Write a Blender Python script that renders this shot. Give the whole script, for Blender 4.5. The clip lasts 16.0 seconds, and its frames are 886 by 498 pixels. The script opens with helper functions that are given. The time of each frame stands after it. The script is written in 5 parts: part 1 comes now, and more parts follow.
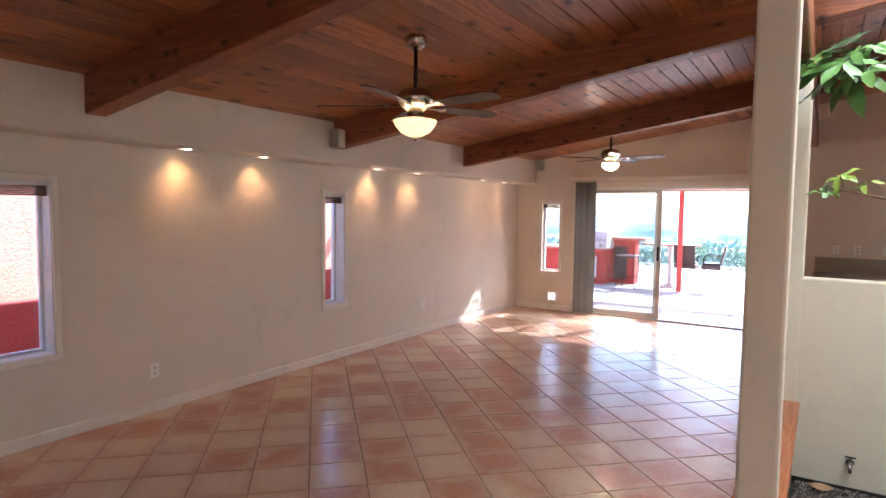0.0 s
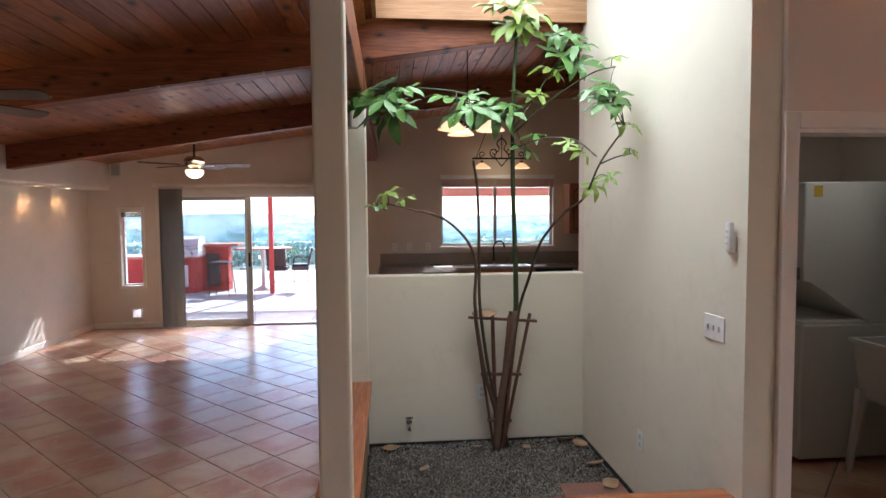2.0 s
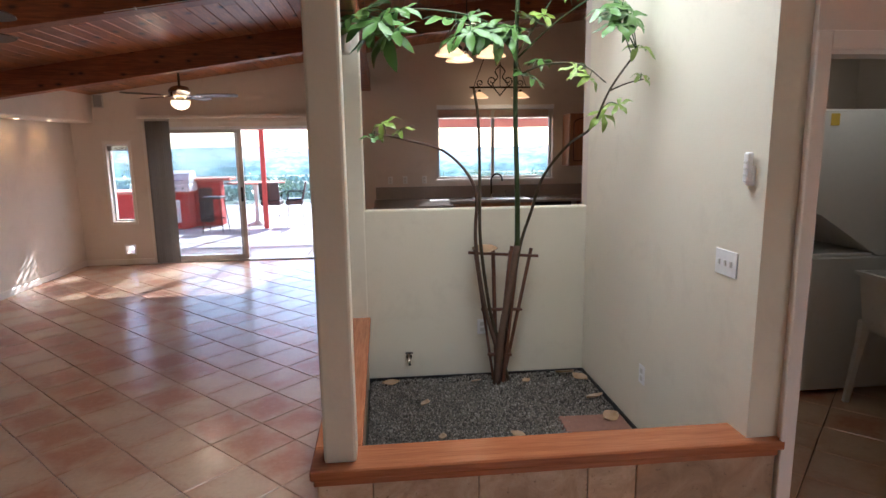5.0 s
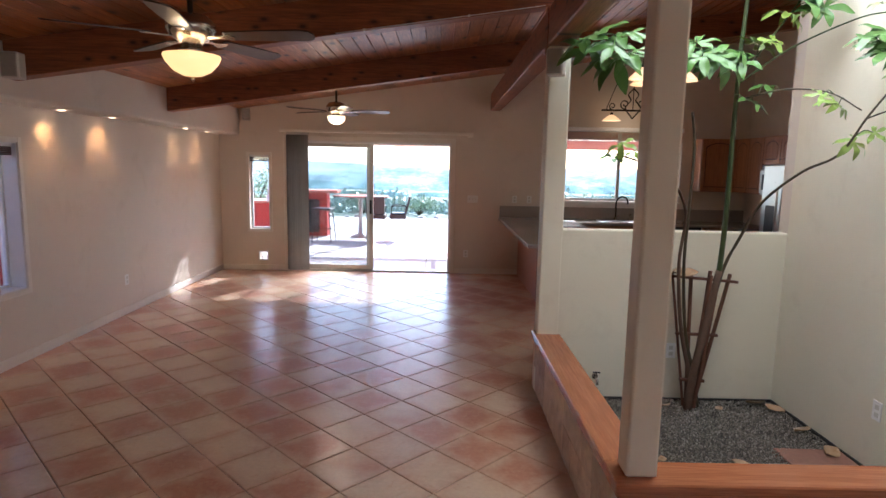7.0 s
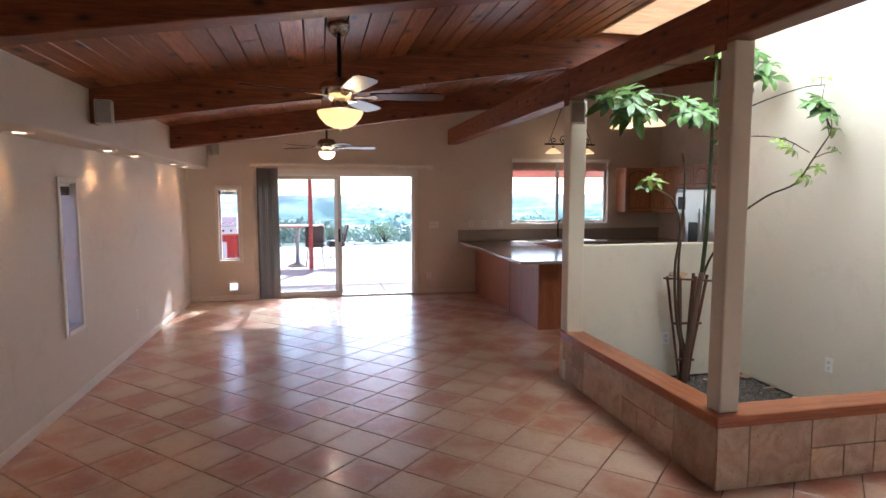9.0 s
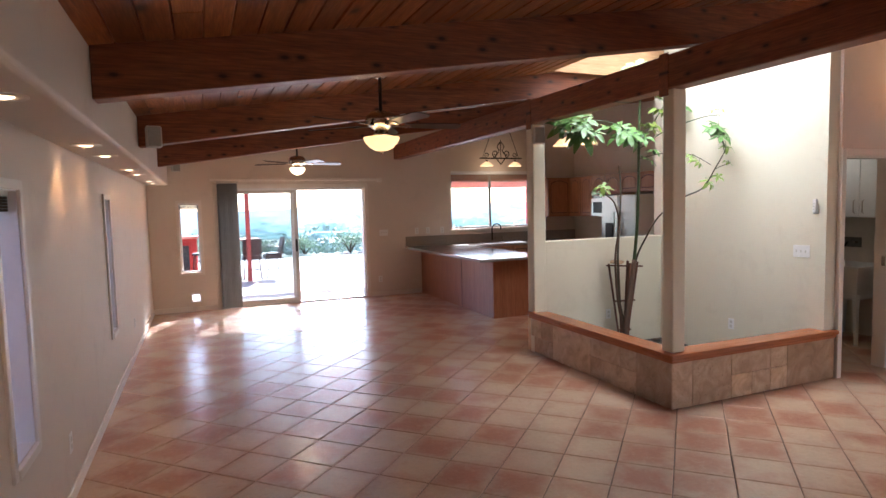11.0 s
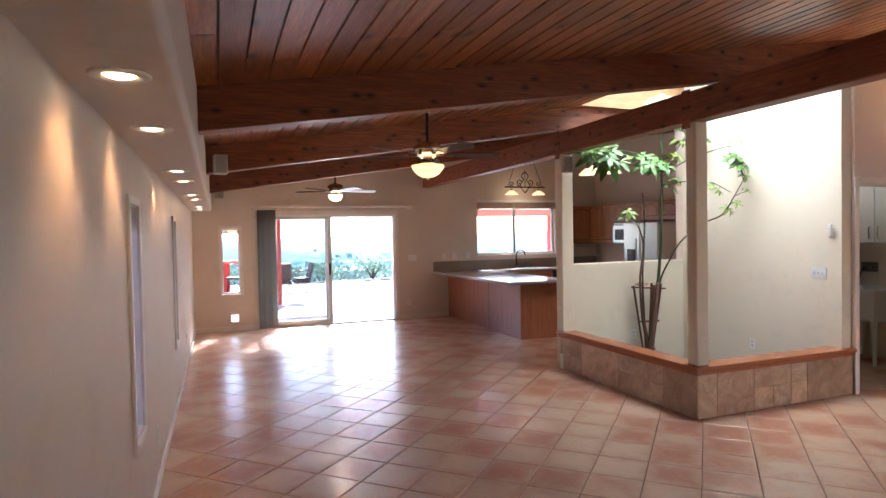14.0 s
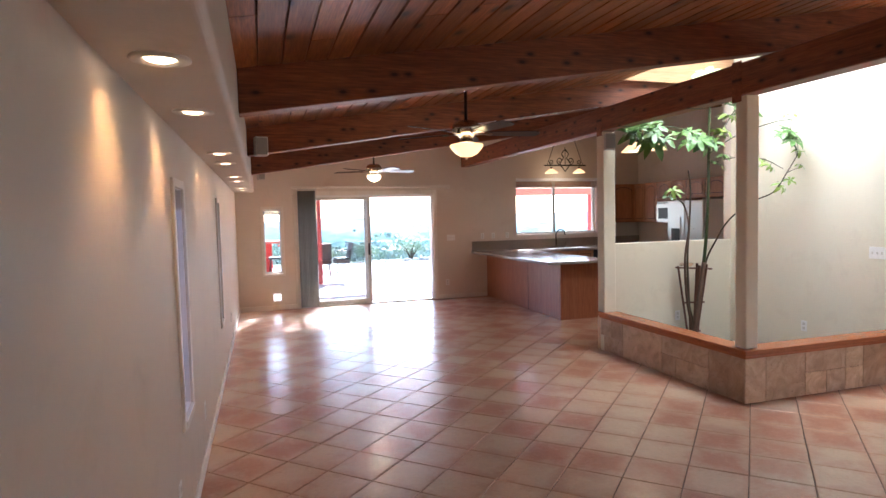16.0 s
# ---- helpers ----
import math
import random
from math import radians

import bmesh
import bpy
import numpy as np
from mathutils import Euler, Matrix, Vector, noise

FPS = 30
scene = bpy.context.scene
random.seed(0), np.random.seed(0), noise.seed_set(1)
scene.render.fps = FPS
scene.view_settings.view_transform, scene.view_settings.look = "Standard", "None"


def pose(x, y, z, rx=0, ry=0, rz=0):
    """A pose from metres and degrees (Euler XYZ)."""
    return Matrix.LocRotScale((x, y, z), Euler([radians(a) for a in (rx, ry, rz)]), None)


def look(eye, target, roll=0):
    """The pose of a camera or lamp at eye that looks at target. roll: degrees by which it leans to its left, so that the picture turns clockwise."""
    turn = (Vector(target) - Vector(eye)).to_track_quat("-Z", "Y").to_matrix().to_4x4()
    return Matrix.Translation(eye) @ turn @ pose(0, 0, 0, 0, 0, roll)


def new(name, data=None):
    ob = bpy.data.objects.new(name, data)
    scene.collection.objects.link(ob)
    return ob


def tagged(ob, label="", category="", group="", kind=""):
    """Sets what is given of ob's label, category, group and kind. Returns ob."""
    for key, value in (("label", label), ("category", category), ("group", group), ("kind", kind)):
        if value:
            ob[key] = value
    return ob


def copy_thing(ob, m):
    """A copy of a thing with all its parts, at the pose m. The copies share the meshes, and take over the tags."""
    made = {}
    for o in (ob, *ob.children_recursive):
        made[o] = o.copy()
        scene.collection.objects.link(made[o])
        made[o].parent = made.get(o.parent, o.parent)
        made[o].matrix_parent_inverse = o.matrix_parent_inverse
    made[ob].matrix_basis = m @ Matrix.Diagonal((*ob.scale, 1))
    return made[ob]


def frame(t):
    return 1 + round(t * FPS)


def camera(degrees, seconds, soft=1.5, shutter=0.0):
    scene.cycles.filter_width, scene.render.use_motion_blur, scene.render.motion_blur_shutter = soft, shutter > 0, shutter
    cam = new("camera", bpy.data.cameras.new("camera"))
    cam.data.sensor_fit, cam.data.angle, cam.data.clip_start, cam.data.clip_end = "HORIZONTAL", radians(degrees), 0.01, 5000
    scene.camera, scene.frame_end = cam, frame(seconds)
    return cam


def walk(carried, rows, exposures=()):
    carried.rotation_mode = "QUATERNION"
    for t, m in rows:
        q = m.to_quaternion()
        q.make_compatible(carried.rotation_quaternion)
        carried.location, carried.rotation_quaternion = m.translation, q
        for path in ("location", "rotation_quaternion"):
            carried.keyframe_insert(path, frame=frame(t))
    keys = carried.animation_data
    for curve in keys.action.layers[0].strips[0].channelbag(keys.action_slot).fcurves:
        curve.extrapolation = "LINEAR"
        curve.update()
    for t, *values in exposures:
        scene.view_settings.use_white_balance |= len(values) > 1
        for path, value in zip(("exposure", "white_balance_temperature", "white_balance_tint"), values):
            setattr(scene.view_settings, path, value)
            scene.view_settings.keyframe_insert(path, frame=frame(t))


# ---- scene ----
# Seconds, then metres and degrees of the carried camera.
ROWS = [
    (0, 4.457, -9.307, 1.642, 86.31, -0.73, 32.86),
    (0.5, 4.349, -9.316, 1.689, 86.27, 0.39, 19.93),
    (1, 4.443, -9.408, 1.683, 86.83, 0.04, 7.68),
    (1.5, 4.466, -9.440, 1.700, 87.04, -0.33, -1.42),
    (2, 4.529, -9.382, 1.704, 86.67, 0.49, -5.28),
    (2.5, 4.544, -9.373, 1.703, 87.37, 0.97, -7.22),
    (3, 4.551, -9.366, 1.710, 89.57, 1.05, -8.51),
    (3.2, 4.550, -9.369, 1.715, 90.58, 1.12, -8.59),
    (5.3, 4.483, -9.247, 1.699, 79.52, 0.31, -4.76),
    (5.5, 4.368, -9.319, 1.723, 79.54, -0.28, -3.81),
    (6, 4.152, -9.237, 1.744, 78.62, -1.51, -2.14),
    (6.5, 3.799, -9.196, 1.731, 80.05, -1.71, -1.71),
    (7, 3.469, -9.277, 1.691, 82.00, -1.14, -0.09),
    (7.5, 3.156, -9.361, 1.640, 82.78, -0.39, -3.03),
    (8, 2.719, -9.580, 1.685, 84.01, -0.07, -7.42),
    (8.2, 2.570, -9.653, 1.709, 84.30, 0.08, -8.54),
    (10.3, 1.209, -10.459, 1.723, 85.24, 0.08, -17.86),
    (10.5, 1.113, -10.550, 1.675, 85.45, 0.44, -19.05),
    (11, 0.782, -10.653, 1.698, 85.64, 1.38, -22.44),
    (11.5, 0.644, -10.798, 1.668, 84.19, 0.37, -23.55),
    (12, 0.556, -10.924, 1.667, 84.76, 0.60, -22.27),
    (12.5, 0.451, -10.919, 1.658, 85.66, 1.40, -20.98),
    (13, 0.397, -10.938, 1.649, 87.00, 0.95, -21.97),
    (13.5, 0.404, -10.969, 1.642, 88.03, 1.14, -22.15),
    (14, 0.413, -10.971, 1.629, 88.61, 1.09, -20.93),
    (14.5, 0.422, -10.945, 1.629, 88.17, 0.80, -18.98),
    (15, 0.418, -10.936, 1.634, 87.19, 0.84, -17.55),
    (15.5, 0.419, -10.933, 1.637, 86.74, 1.23, -16.40),
    (16, 0.419, -10.936, 1.637, 86.68, 1.40, -17.22),
]
cam = camera(74.0, 16.0, soft=1.5)
walk(cam, [(t, pose(x, y, z, rx, ry, rz)) for t, x, y, z, rx, ry, rz in ROWS],
     exposures=[(0.0, 2.62, 5350, 12), (1.0, 2.10, 5270, 12), (2.5, 1.76, 5280, 12), (5.5, 1.95, 5290, 12), (8.0, 2.04, 5290, 12), (11.0, 2.35, 5370, 13), (12.5, 2.48, 5340, 13), (16.0, 2.63, 5290, 12)])

# ---------------------------------------------------------------- light
SUN_WAY = Vector((-0.36, -1.0, -0.85)).normalized()
world = bpy.data.worlds.new("daylight")
scene.world = world
world.use_nodes = True
wn = world.node_tree
sky = wn.nodes.new("ShaderNodeTexSky")
sky.sky_type = "NISHITA"
sky.sun_disc = False
sky.sun_elevation = math.asin(-SUN_WAY.z)
sky.sun_rotation = math.atan2(-SUN_WAY.x, -SUN_WAY.y)
sky.dust_density = 1.0
wn.links.new(sky.outputs["Color"], wn.nodes["Background"].inputs["Color"])
wn.nodes["Background"].inputs["Strength"].default_value = 0.15

sun_data = bpy.data.lights.new("sun", "SUN")
sun_data.energy, sun_data.angle, sun_data.color = 5.0, radians(0.3), (1.0, 0.95, 0.86)
sun = new("sun", sun_data)
sun.matrix_world = Matrix.Translation((4, 8, 12)) @ SUN_WAY.to_track_quat("-Z", "Y").to_matrix().to_4x4()

sky_data = bpy.data.lights.new("skylight_daylight", "AREA")
sky_data.shape, sky_data.size, sky_data.size_y, sky_data.energy, sky_data.color = "RECTANGLE", 1.3, 2.1, 13.5, (1.0, 0.94, 0.81)
sky_data.spread = radians(140)
skylamp = new("skylight_daylight", sky_data)
skylamp.matrix_world = pose(5.14, -6.07, 3.46, 0, -8.4, 0)


def spot(name, place, target, watts, degrees, color, size=0.03, blend=0.9):
    d = bpy.data.lights.new(name, "SPOT")
    d.energy, d.spot_size, d.spot_blend, d.shadow_soft_size, d.color = watts, radians(degrees), blend, size, color
    ob = new(name, d)
    ob.matrix_world = look(place, target)
    return ob


def bulb(name, place, watts, color, size=0.04):
    d = bpy.data.lights.new(name, "POINT")
    d.energy, d.shadow_soft_size, d.color = watts, size, color
    ob = new(name, d)
    ob.location = place
    return ob


# ---------------------------------------------------------------- materials
class Nodes:
    def __init__(self, name):
        self.m = bpy.data.materials.new(name)
        self.m.use_nodes = True
        self.t = self.m.node_tree
        self.b = self.t.nodes["Principled BSDF"]
        self.out = self.t.nodes["Material Output"]

    def n(self, kind, **sockets):
        node = self.t.nodes.new("ShaderNode" + kind)
        for k, v in sockets.items():
            self.put(node, k, v)
        return node

    def put(self, node, key, v):
        sock = node.inputs[int(key[1:])] if key[0] == "i" and key[1:].isdigit() else node.inputs[key.replace("_", " ")]
        if isinstance(v, bpy.types.NodeSocket):
            self.t.links.new(v, sock)
        else:
            sock.default_value = v

    def coords(self, scale=(1, 1, 1), kind="Object", spread=None):
        c = self.n("TexCoord").outputs[kind]
        if spread is not None:
            add = self.n("VectorMath")
            add.operation = "MULTIPLY_ADD"
            self.t.links.new(spread, add.inputs[0])
            add.inputs[1].default_value = (37.0, 53.0, 71.0)
            self.t.links.new(c, add.inputs[2])
            c = add.outputs[0]
        mp = self.n("Mapping", Vector=c)
        mp.inputs["Scale"].default_value = scale
        return mp.outputs[0]

    def noise(self, vec, scale, detail=4.0, rough=0.55, distortion=0.0):
        return self.n("TexNoise", Vector=vec, Scale=scale, Detail=detail, Roughness=rough, Distortion=distortion).outputs["Fac"]

    def ramp(self, fac, stops):
        r = self.n("ValToRGB", Fac=fac)
        el = r.color_ramp.elements
        while len(el) < len(stops):
            el.new(0.5)
        for e, (p, c) in zip(el, stops):
            e.position = p
            e.color = (*c, 1) if len(c) == 3 else c
        return r.outputs["Color"]

    def mix(self, fac, a, b, blend="MIX"):
        x = self.t.nodes.new("ShaderNodeMix")
        x.data_type, x.blend_type = "RGBA", blend
        for sock, v in ((x.inputs[0], fac), (x.inputs[6], a), (x.inputs[7], b)):
            if isinstance(v, bpy.types.NodeSocket):
                self.t.links.new(v, sock)
            else:
                sock.default_value = (*v, 1) if isinstance(v, tuple) and len(v) == 3 else v
        return x.outputs[2]

    def bump(self, height, strength, distance=0.01):
        self.t.links.new(self.n("Bump", Height=height, Strength=strength, Distance=distance).outputs[0], self.b.inputs["Normal"])

    def set(self, **kw):
        for k, v in kw.items():
            if isinstance(v, tuple) and len(v) == 3:
                v = (*v, 1)
            self.put(self.b, k, v)
        return self.m


def paint(name, color, rough=0.6, bump=0.12, scale=60):
    """Rolled wall paint on lightly textured plaster."""
    s = Nodes(name)
    c = s.coords()
    big = s.noise(c, 1.3, 3)
    fine = s.noise(c, scale, 5)
    dark = tuple(v * 0.93 for v in color)
    col = s.mix(big, dark, color)
    smudge = s.ramp(s.noise(c, 2.6, 7, 0.68, 0.4), [(0.54, (1, 1, 1)), (0.74, (0.90, 0.885, 0.865))])
    col = s.mix(1.0, col, smudge, "MULTIPLY")
    s.bump(fine, bump, 0.004)
    return s.set(Base_Color=col, Roughness=rough)


def plain(name, color, rough=0.5, metal=0.0, scale=25, wear=0.12, bump=0.03):
    s = Nodes(name)
    f = s.noise(s.coords(), scale, 4)
    col = s.mix(f, tuple(v * (1 - wear) for v in color), tuple(min(1, v * (1 + wear)) for v in color))
    rr = s.n("MapRange", Value=f)
    rr.inputs["To Min"].default_value, rr.inputs["To Max"].default_value = max(0.02, rough - 0.07), min(1, rough + 0.07)
    s.bump(f, bump, 0.003)
    return s.set(Base_Color=col, Roughness=rr.outputs[0], Metallic=metal)


def wood(name, dark, light, along="y", rough=0.45, knots=0.0, random="none", grain=1.0, face="xy"):
    """Sawn wood with grain along one axis, knots and a tone of its own for each board."""
    s = Nodes(name)
    spread = None
    if random == "island":
        spread = s.n("NewGeometry").outputs["Random Per Island"]
    elif random == "object":
        spread = s.n("ObjectInfo").outputs["Random"]
    k = {"x": (0.06, 1, 1), "y": (1, 0.06, 1), "z": (1, 1, 0.06)}[along]
    c = s.coords(k, spread=spread)
    g1 = s.noise(c, 28 * grain, 6, 0.6, 0.6)
    g2 = s.noise(c, 120 * grain, 3, 0.5)
    g = s.n("Math", i0=g1, i1=g2)
    g.operation = "MULTIPLY_ADD"
    g.inputs[2].default_value = 0.12
    col = s.ramp(g.outputs[0], [(0.22, dark), (0.58, light)])
    if spread is not None:
        tone = s.ramp(spread, [(0.0, (0.66, 0.60, 0.56)), (0.5, (1, 1, 1)), (1.0, (1.22, 1.2, 1.12))])
        col = s.mix(1.0, col, tone, "MULTIPLY")
    if knots:
        kk = {"x": (0.5, 1, 1), "y": (1, 0.5, 1), "z": (1, 1, 0.5)}[along]
        sep = s.n("SeparateXYZ", Vector=s.coords(kk, spread=spread))
        flat = s.n("CombineXYZ", X=sep.outputs["XYZ".index(face[0].upper())], Y=sep.outputs["XYZ".index(face[1].upper())])
        v = s.n("TexVoronoi", Vector=flat.outputs[0], Scale=knots)
        v.voronoi_dimensions = "2D"
        spots = s.ramp(v.outputs["Distance"], [(0.04, (1, 1, 1)), (0.085, (0.45, 0.45, 0.45)), (0.16, (0, 0, 0))])
        col = s.mix(spots, col, tuple(q * 0.28 for q in dark))
    s.bump(g.outputs[0], 0.25, 0.004)
    return s.set(Base_Color=col, Roughness=rough)


def terracotta(name, random):
    """Sealed clay tiles: red hearts with buff rims, or buff hearts with red rims."""
    s = Nodes(name)
    single = random == "object"
    rnd = s.n("ObjectInfo").outputs["Random"] if single else s.n("NewGeometry").outputs["Random Per Island"]

    def calc(op, a, b=None, c=None):
        m = s.n("Math")
        m.operation = op
        for k, v in enumerate((a, b, c)):
            if v is not None:
                s.put(m, "i%d" % k, v)
        return m.outputs[0]
    xyz = s.n("SeparateXYZ", Vector=s.n("TexCoord").outputs["Object"])
    u = calc("MULTIPLY", calc("ADD", xyz.outputs[0], xyz.outputs[1]), 0.70711)
    v = calc("MULTIPLY", calc("SUBTRACT", xyz.outputs[1], xyz.outputs[0]), 0.70711)
    if not single:
        u = calc("SUBTRACT", calc("FRACT", calc("DIVIDE", calc("SUBTRACT", u, -1.75 - 34.5), 0.345)), 0.5)
        v = calc("SUBTRACT", calc("FRACT", calc("DIVIDE", calc("SUBTRACT", v, -8.015 - 34.5), 0.345)), 0.5)
    else:
        u, v = calc("DIVIDE", u, 0.345), calc("DIVIDE", v, 0.345)
    rim = calc("MULTIPLY", calc("MAXIMUM", calc("ABSOLUTE", u), calc("ABSOLUTE", v)), 2.0)
    c = s.coords(spread=rnd)
    cloud = s.noise(c, 6.5, 4, 0.55, 0.6)
    broad = s.noise(c, 2.2, 2, 0.5)
    fine = s.noise(c, 40, 4, 0.55)
    edge = calc("MULTIPLY_ADD", cloud, 1.3, calc("ADD", rim, -1.38))
    edge = s.n("MapRange", Value=edge)
    edge.inputs["From Min"].default_value, edge.inputs["From Max"].default_value = -0.25, 0.32
    kind = s.n("MapRange", Value=calc("MULTIPLY_ADD", broad, 0.5, rnd))
    kind.inputs["From Min"].default_value, kind.inputs["From Max"].default_value = 0.68, 0.80
    red = s.mix(broad, (0.40, 0.140, 0.068), (0.56, 0.250, 0.138))
    buff = s.mix(broad, (0.58, 0.385, 0.245), (0.76, 0.58, 0.40))
    heart = s.mix(kind.outputs[0], red, buff)
    rims = s.mix(kind.outputs[0], s.mix(0.62, red, buff), s.mix(0.42, buff, red))
    col = s.mix(edge.outputs[0], heart, rims)
    blotch = s.noise(c, 15, 5, 0.65, 1.0)
    col = s.mix(s.ramp(blotch, [(0.52, (0, 0, 0)), (0.70, (0.30, 0.30, 0.30))]), col, buff)
    col = s.mix(s.ramp(blotch, [(0.30, (0.28, 0.28, 0.28)), (0.42, (0, 0, 0))]), col, red)
    col = s.mix(0.14, col, s.ramp(fine, [(0.3, (0.22, 0.11, 0.07)), (0.7, (0.66, 0.43, 0.29))]))
    rr = s.n("MapRange", Value=cloud)
    rr.inputs["To Min"].default_value, rr.inputs["To Max"].default_value = 0.34, 0.48
    s.bump(cloud, 0.22, 0.012)
    return s.set(Base_Color=col, Roughness=rr.outputs[0], Coat_Weight=0.85, Coat_Roughness=0.21, Specular_IOR_Level=0.5)


def travertine(name):
    s = Nodes(name)
    rnd = s.n("ObjectInfo").outputs["Random"]
    c = s.coords(spread=rnd)
    a = s.noise(c, 5.5, 6, 0.65, 1.2)
    f = s.noise(c, 45, 5, 0.6)
    col = s.ramp(a, [(0.28, (0.36, 0.24, 0.145)), (0.5, (0.53, 0.38, 0.25)), (0.72, (0.68, 0.54, 0.39))])
    tone = s.ramp(rnd, [(0, (0.72, 0.66, 0.6)), (0.6, (1, 1, 1)), (1, (1.22, 1.2, 1.12))])
    col = s.mix(1.0, col, tone, "MULTIPLY")
    pits = s.ramp(f, [(0.30, (0.22, 0.15, 0.10)), (0.38, (1, 1, 1))])
    col = s.mix(0.6, col, pits, "MULTIPLY")
    s.bump(f, 0.5, 0.006)
    return s.set(Base_Color=col, Roughness=0.5)


def glowing(name, color, strength, base=(0.9, 0.85, 0.75)):
    s = Nodes(name)
    f = s.noise(s.coords(), 14, 3)
    col = s.mix(f, tuple(v * 0.8 for v in color), color)
    return s.set(Base_Color=base, Roughness=0.35, Emission_Color=col, Emission_Strength=strength)


def glass(name, tint=(1, 1, 1), rough=0.0):
    s = Nodes(name)
    return s.set(Base_Color=tint, Roughness=rough, IOR=1.45, Transmission_Weight=1.0)


def stucco(name, color):
    s = Nodes(name)
    c = s.coords()
    a = s.noise(c, 2.2, 4)
    f = s.noise(c, 38, 6, 0.65)
    col = s.mix(a, tuple(v * 0.8 for v in color), color)
    s.bump(f, 0.7, 0.02)
    return s.set(Base_Color=col, Roughness=0.85)


def leafy(name, dark, light):
    s = Nodes(name)
    rnd = s.n("NewGeometry").outputs["Random Per Island"]
    f = s.noise(s.coords(), 9, 3)
    ad = s.n("Math", i0=rnd, i1=f)
    ad.operation = "ADD"
    col = s.ramp(ad.outputs[0], [(0.45, dark), (1.25, light)])
    return s.set(Base_Color=col, Roughness=0.32, Subsurface_Weight=0.0, Transmission_Weight=0.0)


WALL = paint("wall_paint", (0.73, 0.65, 0.56))
# Paler copy of the wall paint; skylight brightness is put into its colour.
WALL_SKYLIT = paint("skylit_wall_paint", (0.79, 0.735, 0.585))
TRIM = paint("trim_paint", (0.80, 0.745, 0.67), 0.4, 0.04)
WHITE = plain("white_plastic", (0.84, 0.83, 0.80), 0.35)
VINYL = plain("white_vinyl", (0.80, 0.80, 0.80), 0.35, wear=0.04)
ALU = plain("window_aluminium", (0.55, 0.52, 0.48), 0.4, 0.6)
CEIL = wood("ceiling_pine", (0.205, 0.06, 0.016), (0.53, 0.205, 0.065), "y", 0.42, 3.4, "island")
BEAM = wood("beam_fir", (0.13, 0.034, 0.011), (0.36, 0.118, 0.042), "x", 0.5, 6.0, face="xz")
BEAM_Y = wood("girder_fir", (0.13, 0.034, 0.012), (0.36, 0.122, 0.046), "y", 0.5, 6.0, face="yz")
WELL = wood("well_pine", (0.38, 0.19, 0.08), (0.60, 0.36, 0.18), "x", 0.5)
CAP_Y = wood("cap_wood_lengthwise", (0.27, 0.082, 0.030), (0.45, 0.165, 0.064), "y", 0.25)
CAP_X = wood("cap_wood_crosswise", (0.27, 0.082, 0.030), (0.45, 0.165, 0.064), "x", 0.25)
GROOVE_WOOD = wood("dark_groove_wood", (0.05, 0.018, 0.008), (0.11, 0.04, 0.018), "z", 0.4)
CABINET = wood("cabinet_oak", (0.30, 0.12, 0.048), (0.52, 0.25, 0.11), "z", 0.35)
PANEL = wood("peninsula_veneer", (0.25, 0.08, 0.034), (0.42, 0.165, 0.075), "z", 0.35)
TRELLIS = wood("trellis_redwood", (0.085, 0.032, 0.018), (0.20, 0.082, 0.042), "z", 0.6)
BLADE = wood("blade_walnut", (0.022, 0.010, 0.006), (0.07, 0.03, 0.016), "x", 0.3)
TILE = terracotta("terracotta_tile", "object")
TILE_REST = terracotta("terracotta_tile_far", "island")
GROUT = plain("tile_grout", (0.12, 0.083, 0.06), 0.85, 0, 60, 0.25, 0.2)
STONE = travertine("travertine")
JOINT = plain("stone_joint", (0.26, 0.175, 0.11), 0.9, 0, 60, 0.25, 0.2)
NICKEL = plain("brushed_nickel", (0.50, 0.46, 0.41), 0.25, 1.0)
CHROME = plain("chrome", (0.75, 0.75, 0.75), 0.12, 1.0, wear=0.03)
STEEL = plain("stainless_steel", (0.55, 0.55, 0.54), 0.3, 1.0, wear=0.05)
IRON = plain("dark_iron", (0.022, 0.016, 0.012), 0.45, 0.6)
BLACK = plain("black_plastic", (0.015, 0.015, 0.016), 0.4)
GREY = plain("grey_slat_fabric", (0.20, 0.185, 0.165), 0.75)
ENAMEL = plain("white_enamel", (0.72, 0.72, 0.70), 0.3, wear=0.04)
COUNTER = plain("speckled_counter", (0.33, 0.29, 0.25), 0.16, 0, 160, 0.45, 0.02)
SHADE_GLASS = glowing("lamp_bowl_glass", (1.0, 0.58, 0.20), 0.40)
SHADE_SMALL = glowing("pendant_glass", (1.0, 0.54, 0.21), 0.34)
FAN_GLOBE = glowing("far_globe_glass", (1.0, 0.72, 0.38), 0.8)
LAMP_FACE = glowing("recessed_lamp_face", (1.0, 0.68, 0.36), 2.6)
TUBE = glowing("laundry_lamp", (1.0, 0.86, 0.64), 0.9)
GLASS = glass("clear_glass")
DOOR_GLASS = glass("tinted_door_glass", (0.93, 0.955, 0.96))
# Mostly non-metal steel: the white it would reflect is put into its colour.
BRIGHT_STEEL = plain("steel_painted_reflection", (0.66, 0.66, 0.65), 0.5, 0.25, wear=0.06)
WEAVE = plain("brown_wicker", (0.065, 0.045, 0.04), 0.7, 0, 90, 0.4, 0.4)
RED = stucco("red_stucco", (0.50, 0.055, 0.04))
PINK = stucco("salmon_stucco", (0.62, 0.27, 0.19))
REDPAINT = plain("red_paint", (0.46, 0.07, 0.055), 0.55)
CONCRETE = plain("patio_concrete", (0.46, 0.42, 0.39), 0.8, 0, 7, 0.2, 0.15)
